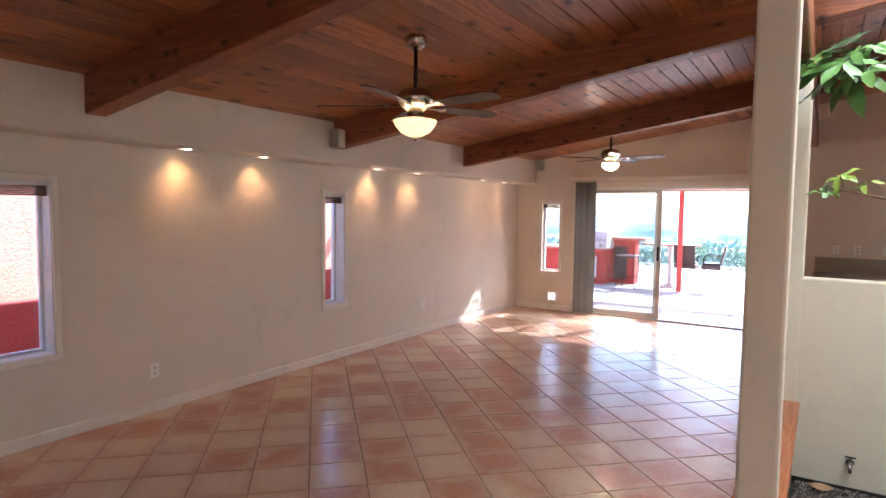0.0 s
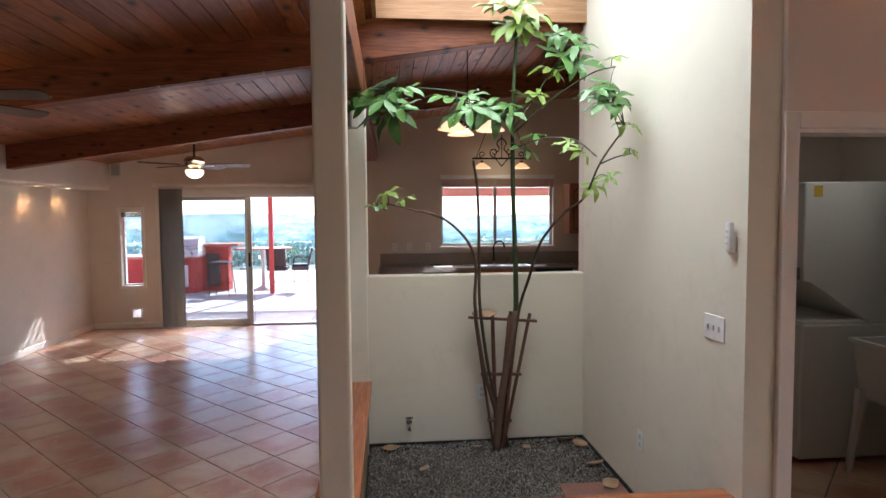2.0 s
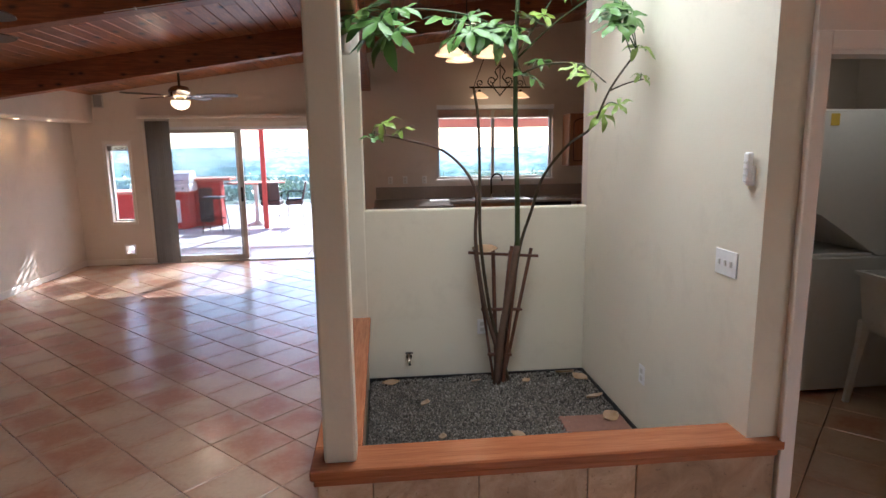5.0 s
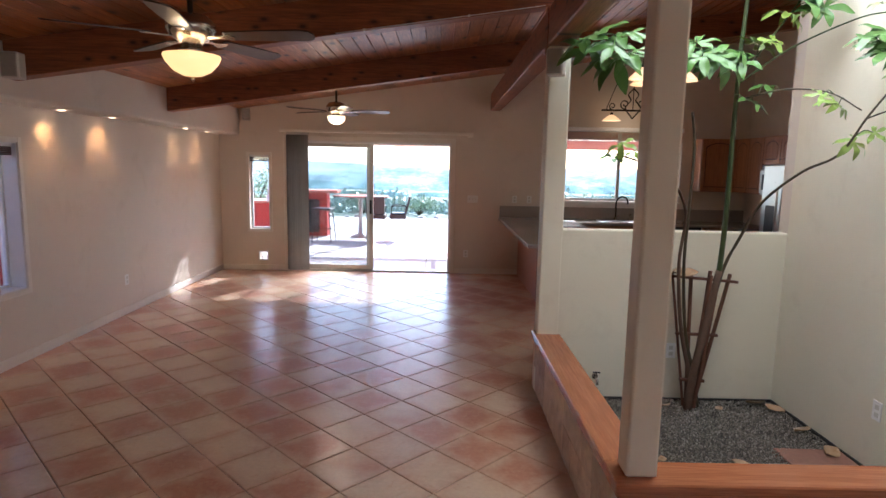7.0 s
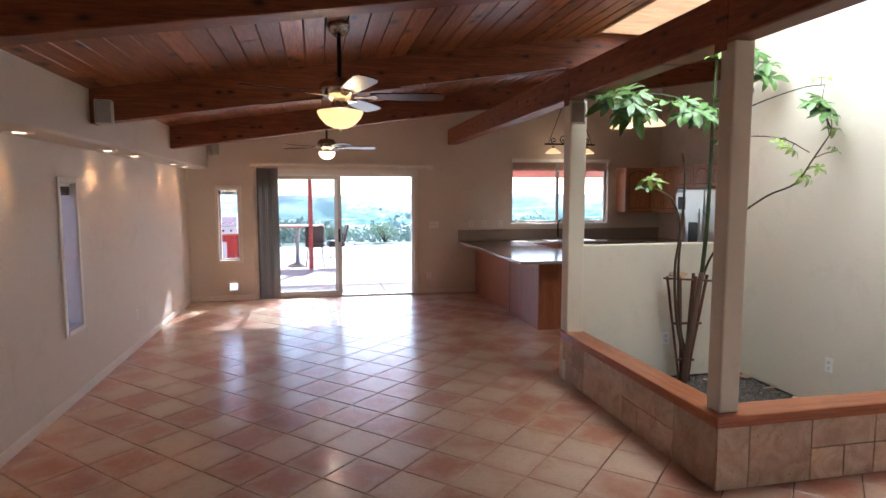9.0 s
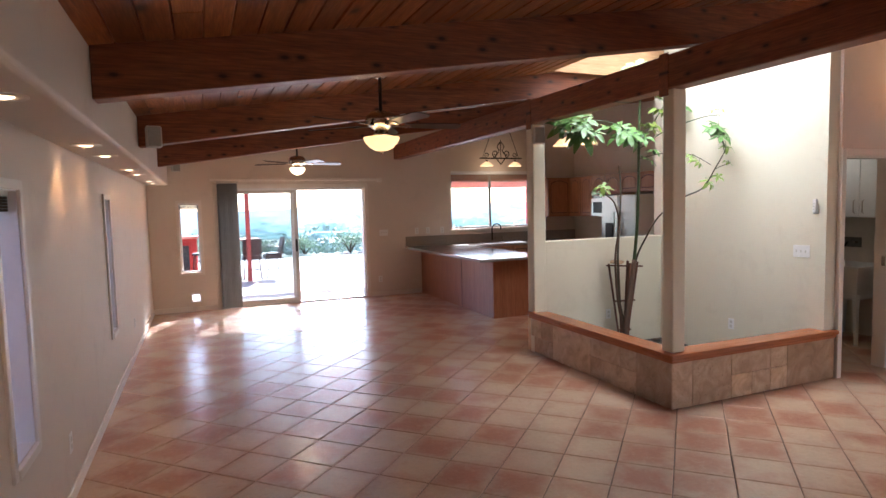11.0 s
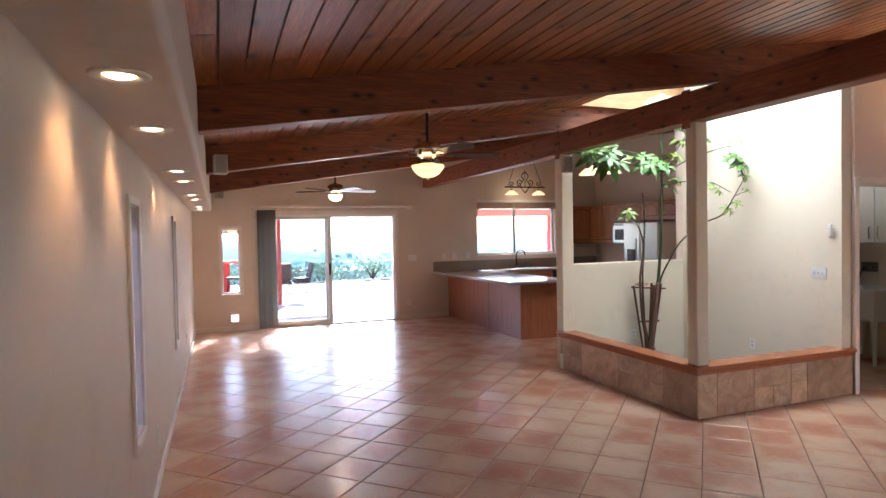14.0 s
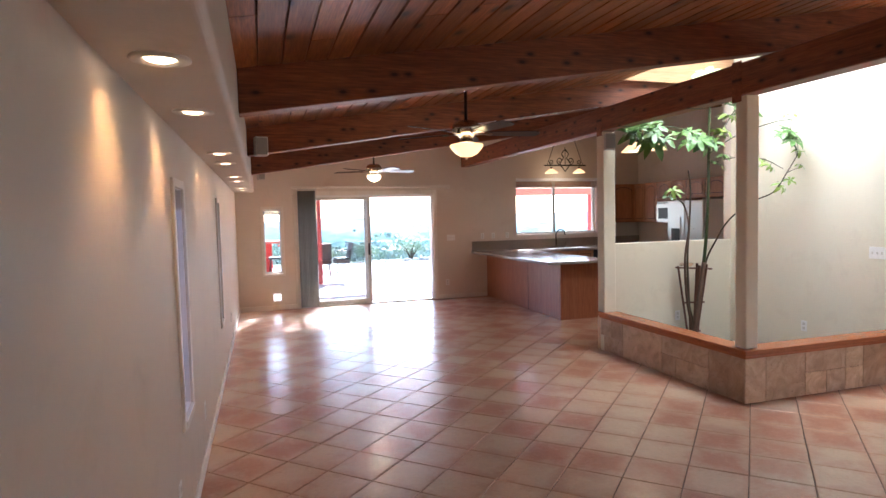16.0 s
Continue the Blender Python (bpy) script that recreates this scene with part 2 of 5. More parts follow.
TRUNK = plain("woody_trunk", (0.12, 0.07, 0.045), 0.75, 0, 45, 0.35, 0.4)
STEM = plain("plant_stem", (0.065, 0.048, 0.023), 0.6, 0, 40, 0.3, 0.2)
STEM_GREEN = plain("green_stem", (0.040, 0.064, 0.017), 0.5, 0, 40, 0.3, 0.2)
LEAF = leafy("plant_leaf", (0.016, 0.062, 0.017), (0.105, 0.215, 0.048))
LEAF_YOUNG = leafy("plant_leaf_young", (0.06, 0.16, 0.03), (0.24, 0.34, 0.06))
DRY = leafy("dry_leaf", (0.22, 0.13, 0.065), (0.44, 0.28, 0.15))
BRICK = plain("old_brick", (0.20, 0.095, 0.065), 0.85, 0, 30, 0.3, 0.4)


# ---------------------------------------------------------------- mesh helpers
def finish(bm, name, material, smooth=False):
    me = bpy.data.meshes.new(name)
    bmesh.ops.recalc_face_normals(bm, faces=bm.faces)
    if smooth:
        for f in bm.faces:
            f.smooth = True
    bm.to_mesh(me)
    bm.free()
    me.materials.append(material)
    return me


def part(name, bm, material, parent=None, label="", smooth=False, at=None):
    ob = new(name, finish(bm, name, material, smooth))
    if parent is not None:
        ob.parent = parent
    if at is not None:
        ob.matrix_basis = at
    if label:
        ob["label"] = label
    return ob


def thing(name, place, label, category, group="", kind="", rz=0.0):
    e = new(name)
    e.empty_display_size = 0.1
    e.matrix_basis = pose(*place, 0, 0, rz)
    return tagged(e, label, category, group, kind)


def structure(name, bm, material, label, category, smooth=False):
    return tagged(new(name, finish(bm, name, material, smooth)), label, category, kind="structure")


def box(bm, x0, x1, y0, y1, z0, z1, bevel=0.0, seg=1):
    made = bmesh.ops.create_cube(bm, size=1.0)["verts"]
    bmesh.ops.scale(bm, vec=(x1 - x0, y1 - y0, z1 - z0), verts=made)
    bmesh.ops.translate(bm, vec=((x0 + x1) / 2, (y0 + y1) / 2, (z0 + z1) / 2), verts=made)
    if bevel:
        edges = list({e for v in made for e in v.link_edges})
        bmesh.ops.bevel(bm, geom=edges, offset=bevel, segments=seg, affect="EDGES", profile=0.5)
    return bm


def boxes(*rows, bevel=0.0):
    bm = bmesh.new()
    for r in rows:
        box(bm, *r, bevel=bevel)
    return bm


def one(*r, bevel=0.0, seg=1):
    return box(bmesh.new(), *r, bevel=bevel, seg=seg)


def prism(bm, pts, axis, a, b):
    """A flat outline, drawn out along one axis from a to b."""
    def v3(p, d):
        return {"x": (d, p[0], p[1]), "y": (p[0], d, p[1]), "z": (p[0], p[1], d)}[axis]
    lo = [bm.verts.new(v3(p, a)) for p in pts]
    hi = [bm.verts.new(v3(p, b)) for p in pts]
    bm.faces.new(lo)
    bm.faces.new(hi)
    for i in range(len(pts)):
        j = (i + 1) % len(pts)
        bm.faces.new((lo[i], lo[j], hi[j], hi[i]))
    return bm


def lathe(profile, seg=24, bm=None, closed=False):
    bm = bm or bmesh.new()
    rings = []
    for r, z in profile:
        if r < 1e-5:
            rings.append([bm.verts.new((0, 0, z))])
        else:
            rings.append([bm.verts.new((r * math.cos(2 * math.pi * i / seg), r * math.sin(2 * math.pi * i / seg), z)) for i in range(seg)])
    for a, b in zip(rings, rings[1:]):
        for i in range(seg):
            j = (i + 1) % seg
            if len(a) == 1 and len(b) == 1:
                continue
            if len(a) == 1:
                bm.faces.new((a[0], b[i], b[j]))
            elif len(b) == 1:
                bm.faces.new((a[i], b[0], a[j]))
            else:
                bm.faces.new((a[i], b[i], b[j], a[j]))
    return bm


def tube(points, radius, seg=8, bm=None, tip=None):
    """A round rod along points; radius may shrink to tip."""
    bm = bm or bmesh.new()
    pts = [Vector(p) for p in points]
    rings = []
    up = Vector((0, 0, 1))
    for i, p in enumerate(pts):
        d = (pts[min(i + 1, len(pts) - 1)] - pts[max(i - 1, 0)]).normalized()
        a = d.cross(up if abs(d.z) < 0.9 else Vector((1, 0, 0))).normalized()
        b = d.cross(a)
        r = radius if tip is None else radius + (tip - radius) * i / max(1, len(pts) - 1)
        rings.append([bm.verts.new(p + (a * math.cos(2 * math.pi * k / seg) + b * math.sin(2 * math.pi * k / seg)) * r) for k in range(seg)])
    for r0, r1 in zip(rings, rings[1:]):
        for k in range(seg):
            j = (k + 1) % seg
            bm.faces.new((r0[k], r0[j], r1[j], r1[k]))
    bm.faces.new(rings[0])
    bm.faces.new(list(reversed(rings[-1])))
    return bm


def smooth_line(points, n=6):
    """A Catmull-Rom line through points."""
    p = [Vector(q) for q in points]
    p = [p[0] * 2 - p[1]] + p + [p[-1] * 2 - p[-2]]
    out = []
    for i in range(1, len(p) - 2):
        for k in range(n):
            t = k / n
            a, b, c, d = p[i - 1], p[i], p[i + 1], p[i + 2]
            out.append(0.5 * ((2 * b) + (c - a) * t + (2 * a - 5 * b + 4 * c - d) * t * t + (3 * b - a - 3 * c + d) * t ** 3))
    out.append(p[-2])
    return out


# ---------------------------------------------------------------- the shell
SLOPE, CEIL0 = 0.148, 2.466
LEFT_END, RIGHT_X, BACK_Y = 0.0, 9.6, -12.6


def ceil_z(x):
    return CEIL0 + SLOPE * x


def wall_with_holes(axis, at0, at1, a0, a1, z0, top, holes):
    """A wall across an axis from a0 to a1 with openings (a, b, zlow, zhigh); top may be a function of the running coordinate."""
    bm = bmesh.new()
    cuts = sorted({a0, a1, *[h[0] for h in holes], *[h[1] for h in holes]})
    for c0, c1 in zip(cuts, cuts[1:]):
        mid = (c0 + c1) / 2
        gaps = sorted((h[2], h[3]) for h in holes if h[0] < mid < h[1])
        low = z0
        for g0, g1 in gaps + [(None, None)]:
            t0, t1 = (top(c0), top(c1)) if callable(top) else (top, top)
            hi0, hi1 = (t0, t1) if g0 is None else (g0, g0)
            if hi0 > low + 1e-4:
                pts = [(c0, low), (c1, low), (c1, hi1), (c0, hi0)]
                if axis == "x":
                    prism(bm, pts, "x", at0, at1)
                else:
                    prism(bm, pts, "y", at0, at1)
            low = g1 if g1 is not None else low
    bmesh.ops.remove_doubles(bm, verts=bm.verts, dist=1e-5)
    return bm


WIN_A, WIN_B = (-7.72, -7.37), (-4.73, -4.42)
WIN_Z = (0.612, 1.812)
structure("wall_west", wall_with_holes("x", -0.2, 0.0, BACK_Y, 0.2, -0.12, 2.75,
          [(*WIN_A, *WIN_Z), (*WIN_B, *WIN_Z)]), WALL, "long cream plaster wall with two narrow windows", "wall")
FAR_W = (0.455, 0.765, 0.655, 1.812)
DOOR = (1.06, 3.61, -0.02, 2.05)
KWIN = (5.36, 7.20, 1.20, 2.31)
PET = (0.575, 0.735, 0.15, 0.305)
structure("wall_north", wall_with_holes("y", 0.0, 0.2, 0.0, RIGHT_X, -0.12, lambda x: ceil_z(x) + 0.06,
          [FAR_W, DOOR, KWIN, PET]), WALL, "tan gable end wall with sliding door and windows", "wall")
# Unseen wall; its wide opening is added to let in fill daylight.
structure("wall_south", wall_with_holes("y", BACK_Y - 0.15, BACK_Y, -0.2, RIGHT_X + 0.2, -0.12, 4.1, [(5.0, 9.2, 0.05, 2.4)]), WALL, "plain cream wall closing the room", "wall")
structure("wall_east", one(RIGHT_X, RIGHT_X + 0.15, BACK_Y, 0.2, -0.12, 4.1), WALL, "plain cream wall closing the room", "wall")

# soffit with a rounded lower edge
bm = bmesh.new()
R = 0.03
arc = [(0.32 - R + R * math.sin(a), 2.115 + R - R * math.cos(a)) for a in [i * math.pi / 12 for i in range(7)]]
prism(bm, [(0.0, 2.56), (0.0, 2.115)] + arc + [(0.32, 2.56)], "y", BACK_Y, 0.0)
structure("soffit", bm, WALL, "cream plaster soffit with recessed lamps along the wall", "soffit")

# planter side wall, going up into the skylight well
structure("wall_planter_side", wall_with_holes("x", 6.022, 6.16, -7.052, -4.98, -0.12, 3.75, []), WALL_SKYLIT,
          "tall bright off-white plaster wall beside the planter", "wall")
# laundry front wall
LDOOR = (6.21, 6.89, -0.02, 2.045)
structure("wall_hall", wall_with_holes("y", -7.08, -6.95, 6.16, RIGHT_X, -0.12, lambda x: ceil_z(x) + 0.06, [LDOOR]), WALL,
          "cream hall wall with the laundry doorway", "wall")
structure("wall_laundry_back", wall_with_holes("y", -4.98, -4.86, 6.022, RIGHT_X, -0.12, lambda x: ceil_z(x) + 0.06, []), WALL,
          "plain wall between laundry and kitchen", "wall")
structure("wall_laundry_side", one(8.12, 8.24, -6.95, -4.98, -0.12, 3.9), WALL, "plain laundry side wall", "wall")
structure("wall_kitchen_side", one(8.24, 8.36, -4.86, 0.0, -0.12, 3.9), WALL, "kitchen side wall behind the cabinets", "wall")
# half wall behind the planter
bm = one(4.35, 6.05, -4.977, -4.863, -0.12, 1.252, bevel=0.012, seg=2)
structure("wall_half", bm, WALL_SKYLIT, "off-white half wall with an opening to the kitchen", "wall")
structure("pillar", one(4.21, 4.37, -4.98, -4.84, -0.12, 2.55, bevel=0.012, seg=2), WALL_SKYLIT, "off-white plaster pillar at the end of the half wall", "pillar")

# floor slab, laid tiles come last
structure("floor", boxes((-0.2, 4.30, BACK_Y, 0.2, -0.14, -0.008), (6.09, RIGHT_X, BACK_Y, 0.2, -0.14, -0.008), (4.30, 6.09, BACK_Y, -6.99, -0.14, -0.008), (4.30, 6.09, -4.92, 0.2, -0.14, -0.008)), GROUT, "terracotta tile floor laid diagonally with dark grout", "floor")

# ceiling boards
bm = bmesh.new()
rng = random.Random(3)
W = 0.136
x = 0.30
SKY = (4.46, 6.022, -7.12, -5.02)
while x < RIGHT_X:
    y = BACK_Y
    x1 = min(x + W, RIGHT_X)
    while y < 0.0:
        y1 = min(y + rng.uniform(1.6, 3.6), 0.0)
        spans = [(y, y1)]
        if x1 > SKY[0] and x < SKY[1]:
            spans = []
            if y < SKY[2]:
                spans.append((y, min(y1, SKY[2])))
            if y1 > SKY[3]:
                spans.append((max(y, SKY[3]), y1))
        for s0, s1 in spans:
            if s1 - s0 < 0.02:
                continue
            g = 0.0065
            dz = rng.uniform(-0.001, 0.001)
            za, zb = ceil_z(x) + dz, ceil_z(x1) + dz
            q = [(x + 0.0006, za + 0.009), (x + g, za), (x1 - g, zb), (x1 - 0.0006, zb + 0.009), (x1 - 0.0006, zb + 0.03), (x + 0.0006, za + 0.03)]
            prism(bm, q, "y", s0 + 0.001, s1 - 0.001)
        y = y1
    x = x1
structure("ceiling", bm, CEIL, "sloping ceiling of knotty tongue-and-groove pine boards", "ceiling")
bm = bmesh.new()
for a, b, c, d in ((-0.2, SKY[0] - 0.04, BACK_Y, 0.2), (SKY[1] + 0.15, RIGHT_X, BACK_Y, 0.2), (SKY[0] - 0.04, SKY[1] + 0.15, BACK_Y, SKY[2] - 0.04), (SKY[0] - 0.04, SKY[1] + 0.15, SKY[3] + 0.04, 0.2)):
    prism(bm, [(a, ceil_z(a) + 0.04), (b, ceil_z(b) + 0.04), (b, ceil_z(b) + 0.2), (a, ceil_z(a) + 0.2)], "y", c, d)
structure("roof", bm, BEAM, "roof deck above the ceiling boards", "roof")
# skylight well
bm = bmesh.new()
box(bm, SKY[0] - 0.03, SKY[0], SKY[2] - 0.03, SKY[3] + 0.03, 3.13, 3.66)
box(bm, SKY[0], SKY[1], SKY[3], SKY[3] + 0.03, 3.13, 3.66)
box(bm, SKY[0], SKY[1], SKY[2] - 0.03, SKY[2], 3.13, 3.66)
structure("skylight_well", bm, WELL, "pale wood lining of the skylight well", "skylight")


dome = bmesh.new()
prism(dome, [(SKY[0] - 0.03, 3.40), (SKY[1], 3.63), (SKY[1], 3.642), (SKY[0] - 0.03, 3.412)], "y", SKY[2] - 0.03, SKY[3] + 0.03)
s_ = Nodes("frosted_acrylic")
tl_ = s_.n("BsdfTranslucent", Color=(0.55, 0.56, 0.55, 1))
s_.t.links.new(tl_.outputs[0], s_.out.inputs["Surface"])
structure("skylight_pane", dome, s_.m, "frosted white acrylic skylight pane", "skylight")


def beam(name, x0, x1, y0, y1, label):
    bm = bmesh.new()
    prism(bm, [(x0, ceil_z(x0) - 0.262), (x1, ceil_z(x1) - 0.262), (x1, ceil_z(x1) + 0.01), (x0, ceil_z(x0) + 0.01)], "y", y0, y1)
    bmesh.ops.bevel(bm, geom=list(bm.edges), offset=0.006, segments=1, affect="EDGES")
    return structure(name, bm, BEAM, label, "beam")


BL = "dark red-brown rough fir ceiling beam"
beam("ceiling_beam", 0.322, RIGHT_X, -7.29, -7.15, BL)
beam("ceiling_beam", 0.322, 6.9, -4.93, -4.79, BL)
beam("ceiling_beam", 0.322, 8.24, -2.42, -2.28, BL)
beam("ceiling_beam", 0.322, RIGHT_X, -9.94, -9.80, BL)
girder = one(4.20, 4.36, BACK_Y, 0.0, 2.555, 2.815, bevel=0.008)
structure("ridge_girder", girder, BEAM_Y, "heavy dark fir girder resting on the planter posts", "beam")

# baseboards
BASE_L = "painted white baseboard"
structure("baseboard_west", one(0.0, 0.014, BACK_Y, 0.0, 0.0, 0.085, bevel=0.004), TRIM, BASE_L, "baseboard")
structure("baseboard_north", boxes((0.014, 0.99, -0.014, 0.0, 0.0, 0.085), (3.69, 4.69, -0.014, 0.0, 0.0, 0.085), bevel=0.004), TRIM, BASE_L, "baseboard")
structure("baseboard_hall", one(6.98, RIGHT_X, -7.094, -7.08, 0.0, 0.085, bevel=0.004), TRIM, BASE_L, "baseboard")

# ---------------------------------------------------------------- windows and doors
def pane(name, bm, parent, label="clear window glass", m=GLASS):
    ob = part(name, bm, m, parent, label)
    ob.visible_shadow = False
    return ob


def slit_window(name, axis, a0, a1, label, blind):
    """A tall narrow window in the wall x=0 or y=0, with casing, vinyl sash, glass and a gathered blind."""
    z0, z1 = WIN_Z if axis == "x" else (FAR_W[2], FAR_W[3])
    w = tagged(new(name), label, "window", kind="structure")
    t = 0.045

    def put(part_name, u0, u1, d0, d1, c0, c1, m, bevel=0.003, lab=""):
        r = (d0, d1, u0, u1, c0, c1) if axis == "x" else (u0, u1, d0, d1, c0, c1)
        return part(part_name, one(*r, bevel=bevel), m, w, lab)
    i0, i1 = (0.0, 0.016) if axis == "x" else (-0.016, 0.0)
    put("casing", a0 - t, a0, i0, i1, z0 - t, z1 + t, TRIM)
    put("casing", a1, a1 + t, i0, i1, z0 - t, z1 + t, TRIM)
    put("casing", a0, a1, i0, i1, z1, z1 + t, TRIM)
    put("sill", a0, a1, i0, i1 if axis == "y" else 0.022, z0 - t, z0, TRIM)
    s0, s1 = (-0.165, -0.125) if axis == "x" else (0.07, 0.11)
    if axis == "x":
        for u0, u1, c0, c1 in ((a0, a0 + 0.005, z0, z1), (a1 - 0.005, a1, z0, z1), (a0 + 0.005, a1 - 0.005, z0, z0 + 0.005), (a0 + 0.005, a1 - 0.005, z1 - 0.005, z1)):
            put("liner", u0, u1, s1, 0.0, c0, c1, VINYL, 0.001)
    f = 0.028
    put("sash", a0, a0 + f, s0, s1, z0, z1, VINYL)
    put("sash", a1 - f, a1, s0, s1, z0, z1, VINYL)
    put("sash", a0 + f, a1 - f, s0, s1, z0, z0 + f, VINYL)
    put("sash", a0 + f, a1 - f, s0, s1, z1 - f, z1, VINYL)
    m = (s0 + s1) / 2
    r = (m - 0.002, m + 0.002, a0 + f, a1 - f, z0 + f, z1 - f) if axis == "x" else (a0 + f, a1 - f, m - 0.002, m + 0.002, z0 + f, z1 - f)
    pane("pane", one(*r), w)
    b0, b1 = (-0.075, -0.030) if axis == "x" else (0.016, 0.062)
    put("blind", a0 + 0.004, a1 - 0.004, b0, b1, z1 - 0.03, z1 - 0.002, VINYL, lab="white blind headrail")
    for k in range(5):
        put("blind_fold", a0 + 0.008, a1 - 0.008, b0 + 0.004, b1 - 0.004, z1 - 0.044 - 0.014 * k, z1 - 0.032 - 0.014 * k, blind, 0.002, "gathered brown blind fold")
    return w


BROWN = plain("brown_blind_cloth", (0.10, 0.07, 0.05), 0.8)
slit_window("window_1", "x", *WIN_A, "tall narrow white window with gathered brown blind", BROWN)
slit_window("window_2", "x", *WIN_B, "tall narrow white window with gathered brown blind", BROWN)
slit_window("window_3", "y", FAR_W[0], FAR_W[1], "tall narrow window beside the sliding door", BROWN)

# small pet door low in the end wall
pet = tagged(new("pet_door"), "small white framed pet door flap, bright and low in the wall", "pet door", kind="structure")
for r in ((0.575, 0.595, -0.014, 0.0, 0.15, 0.305), (0.715, 0.735, -0.014, 0.0, 0.15, 0.305), (0.595, 0.715, -0.014, 0.0, 0.285, 0.305), (0.595, 0.715, -0.014, 0.0, 0.15, 0.17)):
    part("rim", one(*r, bevel=0.003), VINYL, pet)
pane("flap", one(0.595, 0.715, -0.008, -0.004, 0.17, 0.285), pet, "clear plastic flap")

# sliding glass door
sd = tagged(new("door_1"), "white sliding glass patio door, standing half open", "sliding door", kind="structure")
for n_, r, m_ in (("casing", (0.99, 1.06, -0.018, 0.0, 0.0, 2.12), TRIM), ("casing", (3.61, 3.68, -0.018, 0.0, 0.0, 2.12), TRIM),
                  ("casing", (1.06, 3.61, -0.018, 0.0, 2.05, 2.12), TRIM),
                  ("jamb", (1.06, 1.09, 0.02, 0.16, 0.0, 2.05), VINYL), ("jamb", (3.58, 3.61, 0.02, 0.16, 0.0, 2.05), VINYL),
                  ("head", (1.09, 3.58, 0.02, 0.16, 2.01, 2.05), VINYL), ("track", (1.06, 3.61, 0.0, 0.19, -0.02, 0.022), ALU)):
    part(n_, one(*r, bevel=0.003), m_, sd)


def glazed_leaf(y, x0, x1, dark):
    leaf = part("leaf", one(x0, x0 + 0.06, y, y + 0.035, 0.025, 2.01, bevel=0.003), ALU if dark else VINYL, sd, "sliding glass leaf")
    part("stile", one(x1 - 0.06, x1, y, y + 0.035, 0.025, 2.01, bevel=0.003), ALU if dark else VINYL, leaf)
    part("rail", one(x0 + 0.06, x1 - 0.06, y, y + 0.035, 0.025, 0.095, bevel=0.003), ALU if dark else VINYL, leaf)
    part("rail", one(x0 + 0.06, x1 - 0.06, y, y + 0.035, 1.96, 2.01, bevel=0.003), ALU if dark else VINYL, leaf)
    pane("pane", one(x0 + 0.06, x1 - 0.06, y + 0.015, y + 0.02, 0.095, 1.96), leaf, m=DOOR_GLASS)
    return leaf


glazed_leaf(0.10, 1.09, 2.34, False)
moving = glazed_leaf(0.045, 1.10, 2.39, True)
part("pull_handle", one(2.335, 2.37, 0.02, 0.045, 0.92, 1.14, bevel=0.006), BLACK, moving, "black pull handle")
# fly screen behind the left leaf
s_ = Nodes("fly_screen")
tr = s_.n("BsdfTransparent")
mx = s_.n("MixShader", Fac=0.86)
s_.t.links.new(s_.b.outputs[0], mx.inputs[1])
s_.t.links.new(tr.outputs[0], mx.inputs[2])
s_.t.links.new(mx.outputs[0], s_.out.inputs["Surface"])
SCREEN = s_.set(Base_Color=(0.12, 0.12, 0.12), Roughness=0.8)
part("fly_screen", one(1.10, 2.40, 0.152, 0.153, 0.03, 2.0), SCREEN, sd, "grey mesh fly screen")

# blind rail and gathered vertical blind
rail = thing("blind_rail", (0.96, -0.02, 2.17), "cream wooden blind rail over the sliding door", "blind rail")
part("board", one(0, 2.98, -0.075, 0.02, 0.0, 0.045, bevel=0.004), TRIM, rail)
part("bracket", one(2.90, 2.98, -0.06, 0.0, -0.03, 0.0, bevel=0.004), TRIM, rail)
vb = thing("vertical_blind", (1.06, -0.05, 0.02), "gathered grey-brown vertical blind slats hanging beside the door", "blind")
for k in range(11):
    b_ = bmesh.new()
    xs = 0.012 + k * 0.028
    lean = 0.03 + 0.008 * math.sin(k * 1.7)
    prism(b_, [(xs - 0.012, -lean), (xs - 0.009, -lean), (xs + 0.020, 0.012), (xs + 0.036, lean), (xs + 0.033, lean), (xs + 0.017, 0.012)], "z", 0.0, 2.11)
    part("slat", b_, GREY, vb)
part("head_channel", one(0.0, 0.34, -0.025, 0.02, 2.11, 2.148, bevel=0.003), ALU, vb)

# kitchen window
kw = tagged(new("window_4"), "wide aluminium kitchen window with raised white blind", "window", kind="structure")
x0, x1, z0, z1 = KWIN
for r in ((x0, x0 + 0.04, 0.08, 0.14, z0, z1), (x1 - 0.04, x1, 0.08, 0.14, z0, z1), (x0 + 0.04, x1 - 0.04, 0.08, 0.14, z0, z0 + 0.04),
          (x0 + 0.04, x1 - 0.04, 0.08, 0.14, z1 - 0.04, z1), (6.23, 6.28, 0.085, 0.135, z0 + 0.04, z1 - 0.04)):
    part("window_frame", one(*r, bevel=0.003), ALU, kw)
pane("pane", one(x0 + 0.04, 6.23, 0.108, 0.112, z0 + 0.04, z1 - 0.04), kw)
pane("pane", one(6.28, x1 - 0.04, 0.108, 0.112, z0 + 0.04, z1 - 0.04), kw)
part("window_sill", one(x0 - 0.02, x1 + 0.02, -0.03, 0.08, z0 - 0.03, z0, bevel=0.005), TRIM, kw)
TAN_SLAT = plain("tan_blind_slat", (0.50, 0.40, 0.29), 0.6)
kb = thing("window_blind", (x0, -0.01, 2.12), "white slatted blind raised to the window head", "blind")
for k in range(9):
    part("slat", one(0.01, x1 - x0 - 0.01, -0.030 - 0.004 * (k % 2), 0.03, 0.004 + k * 0.0165, 0.013 + k * 0.0165, bevel=0.002), TAN_SLAT, kb)
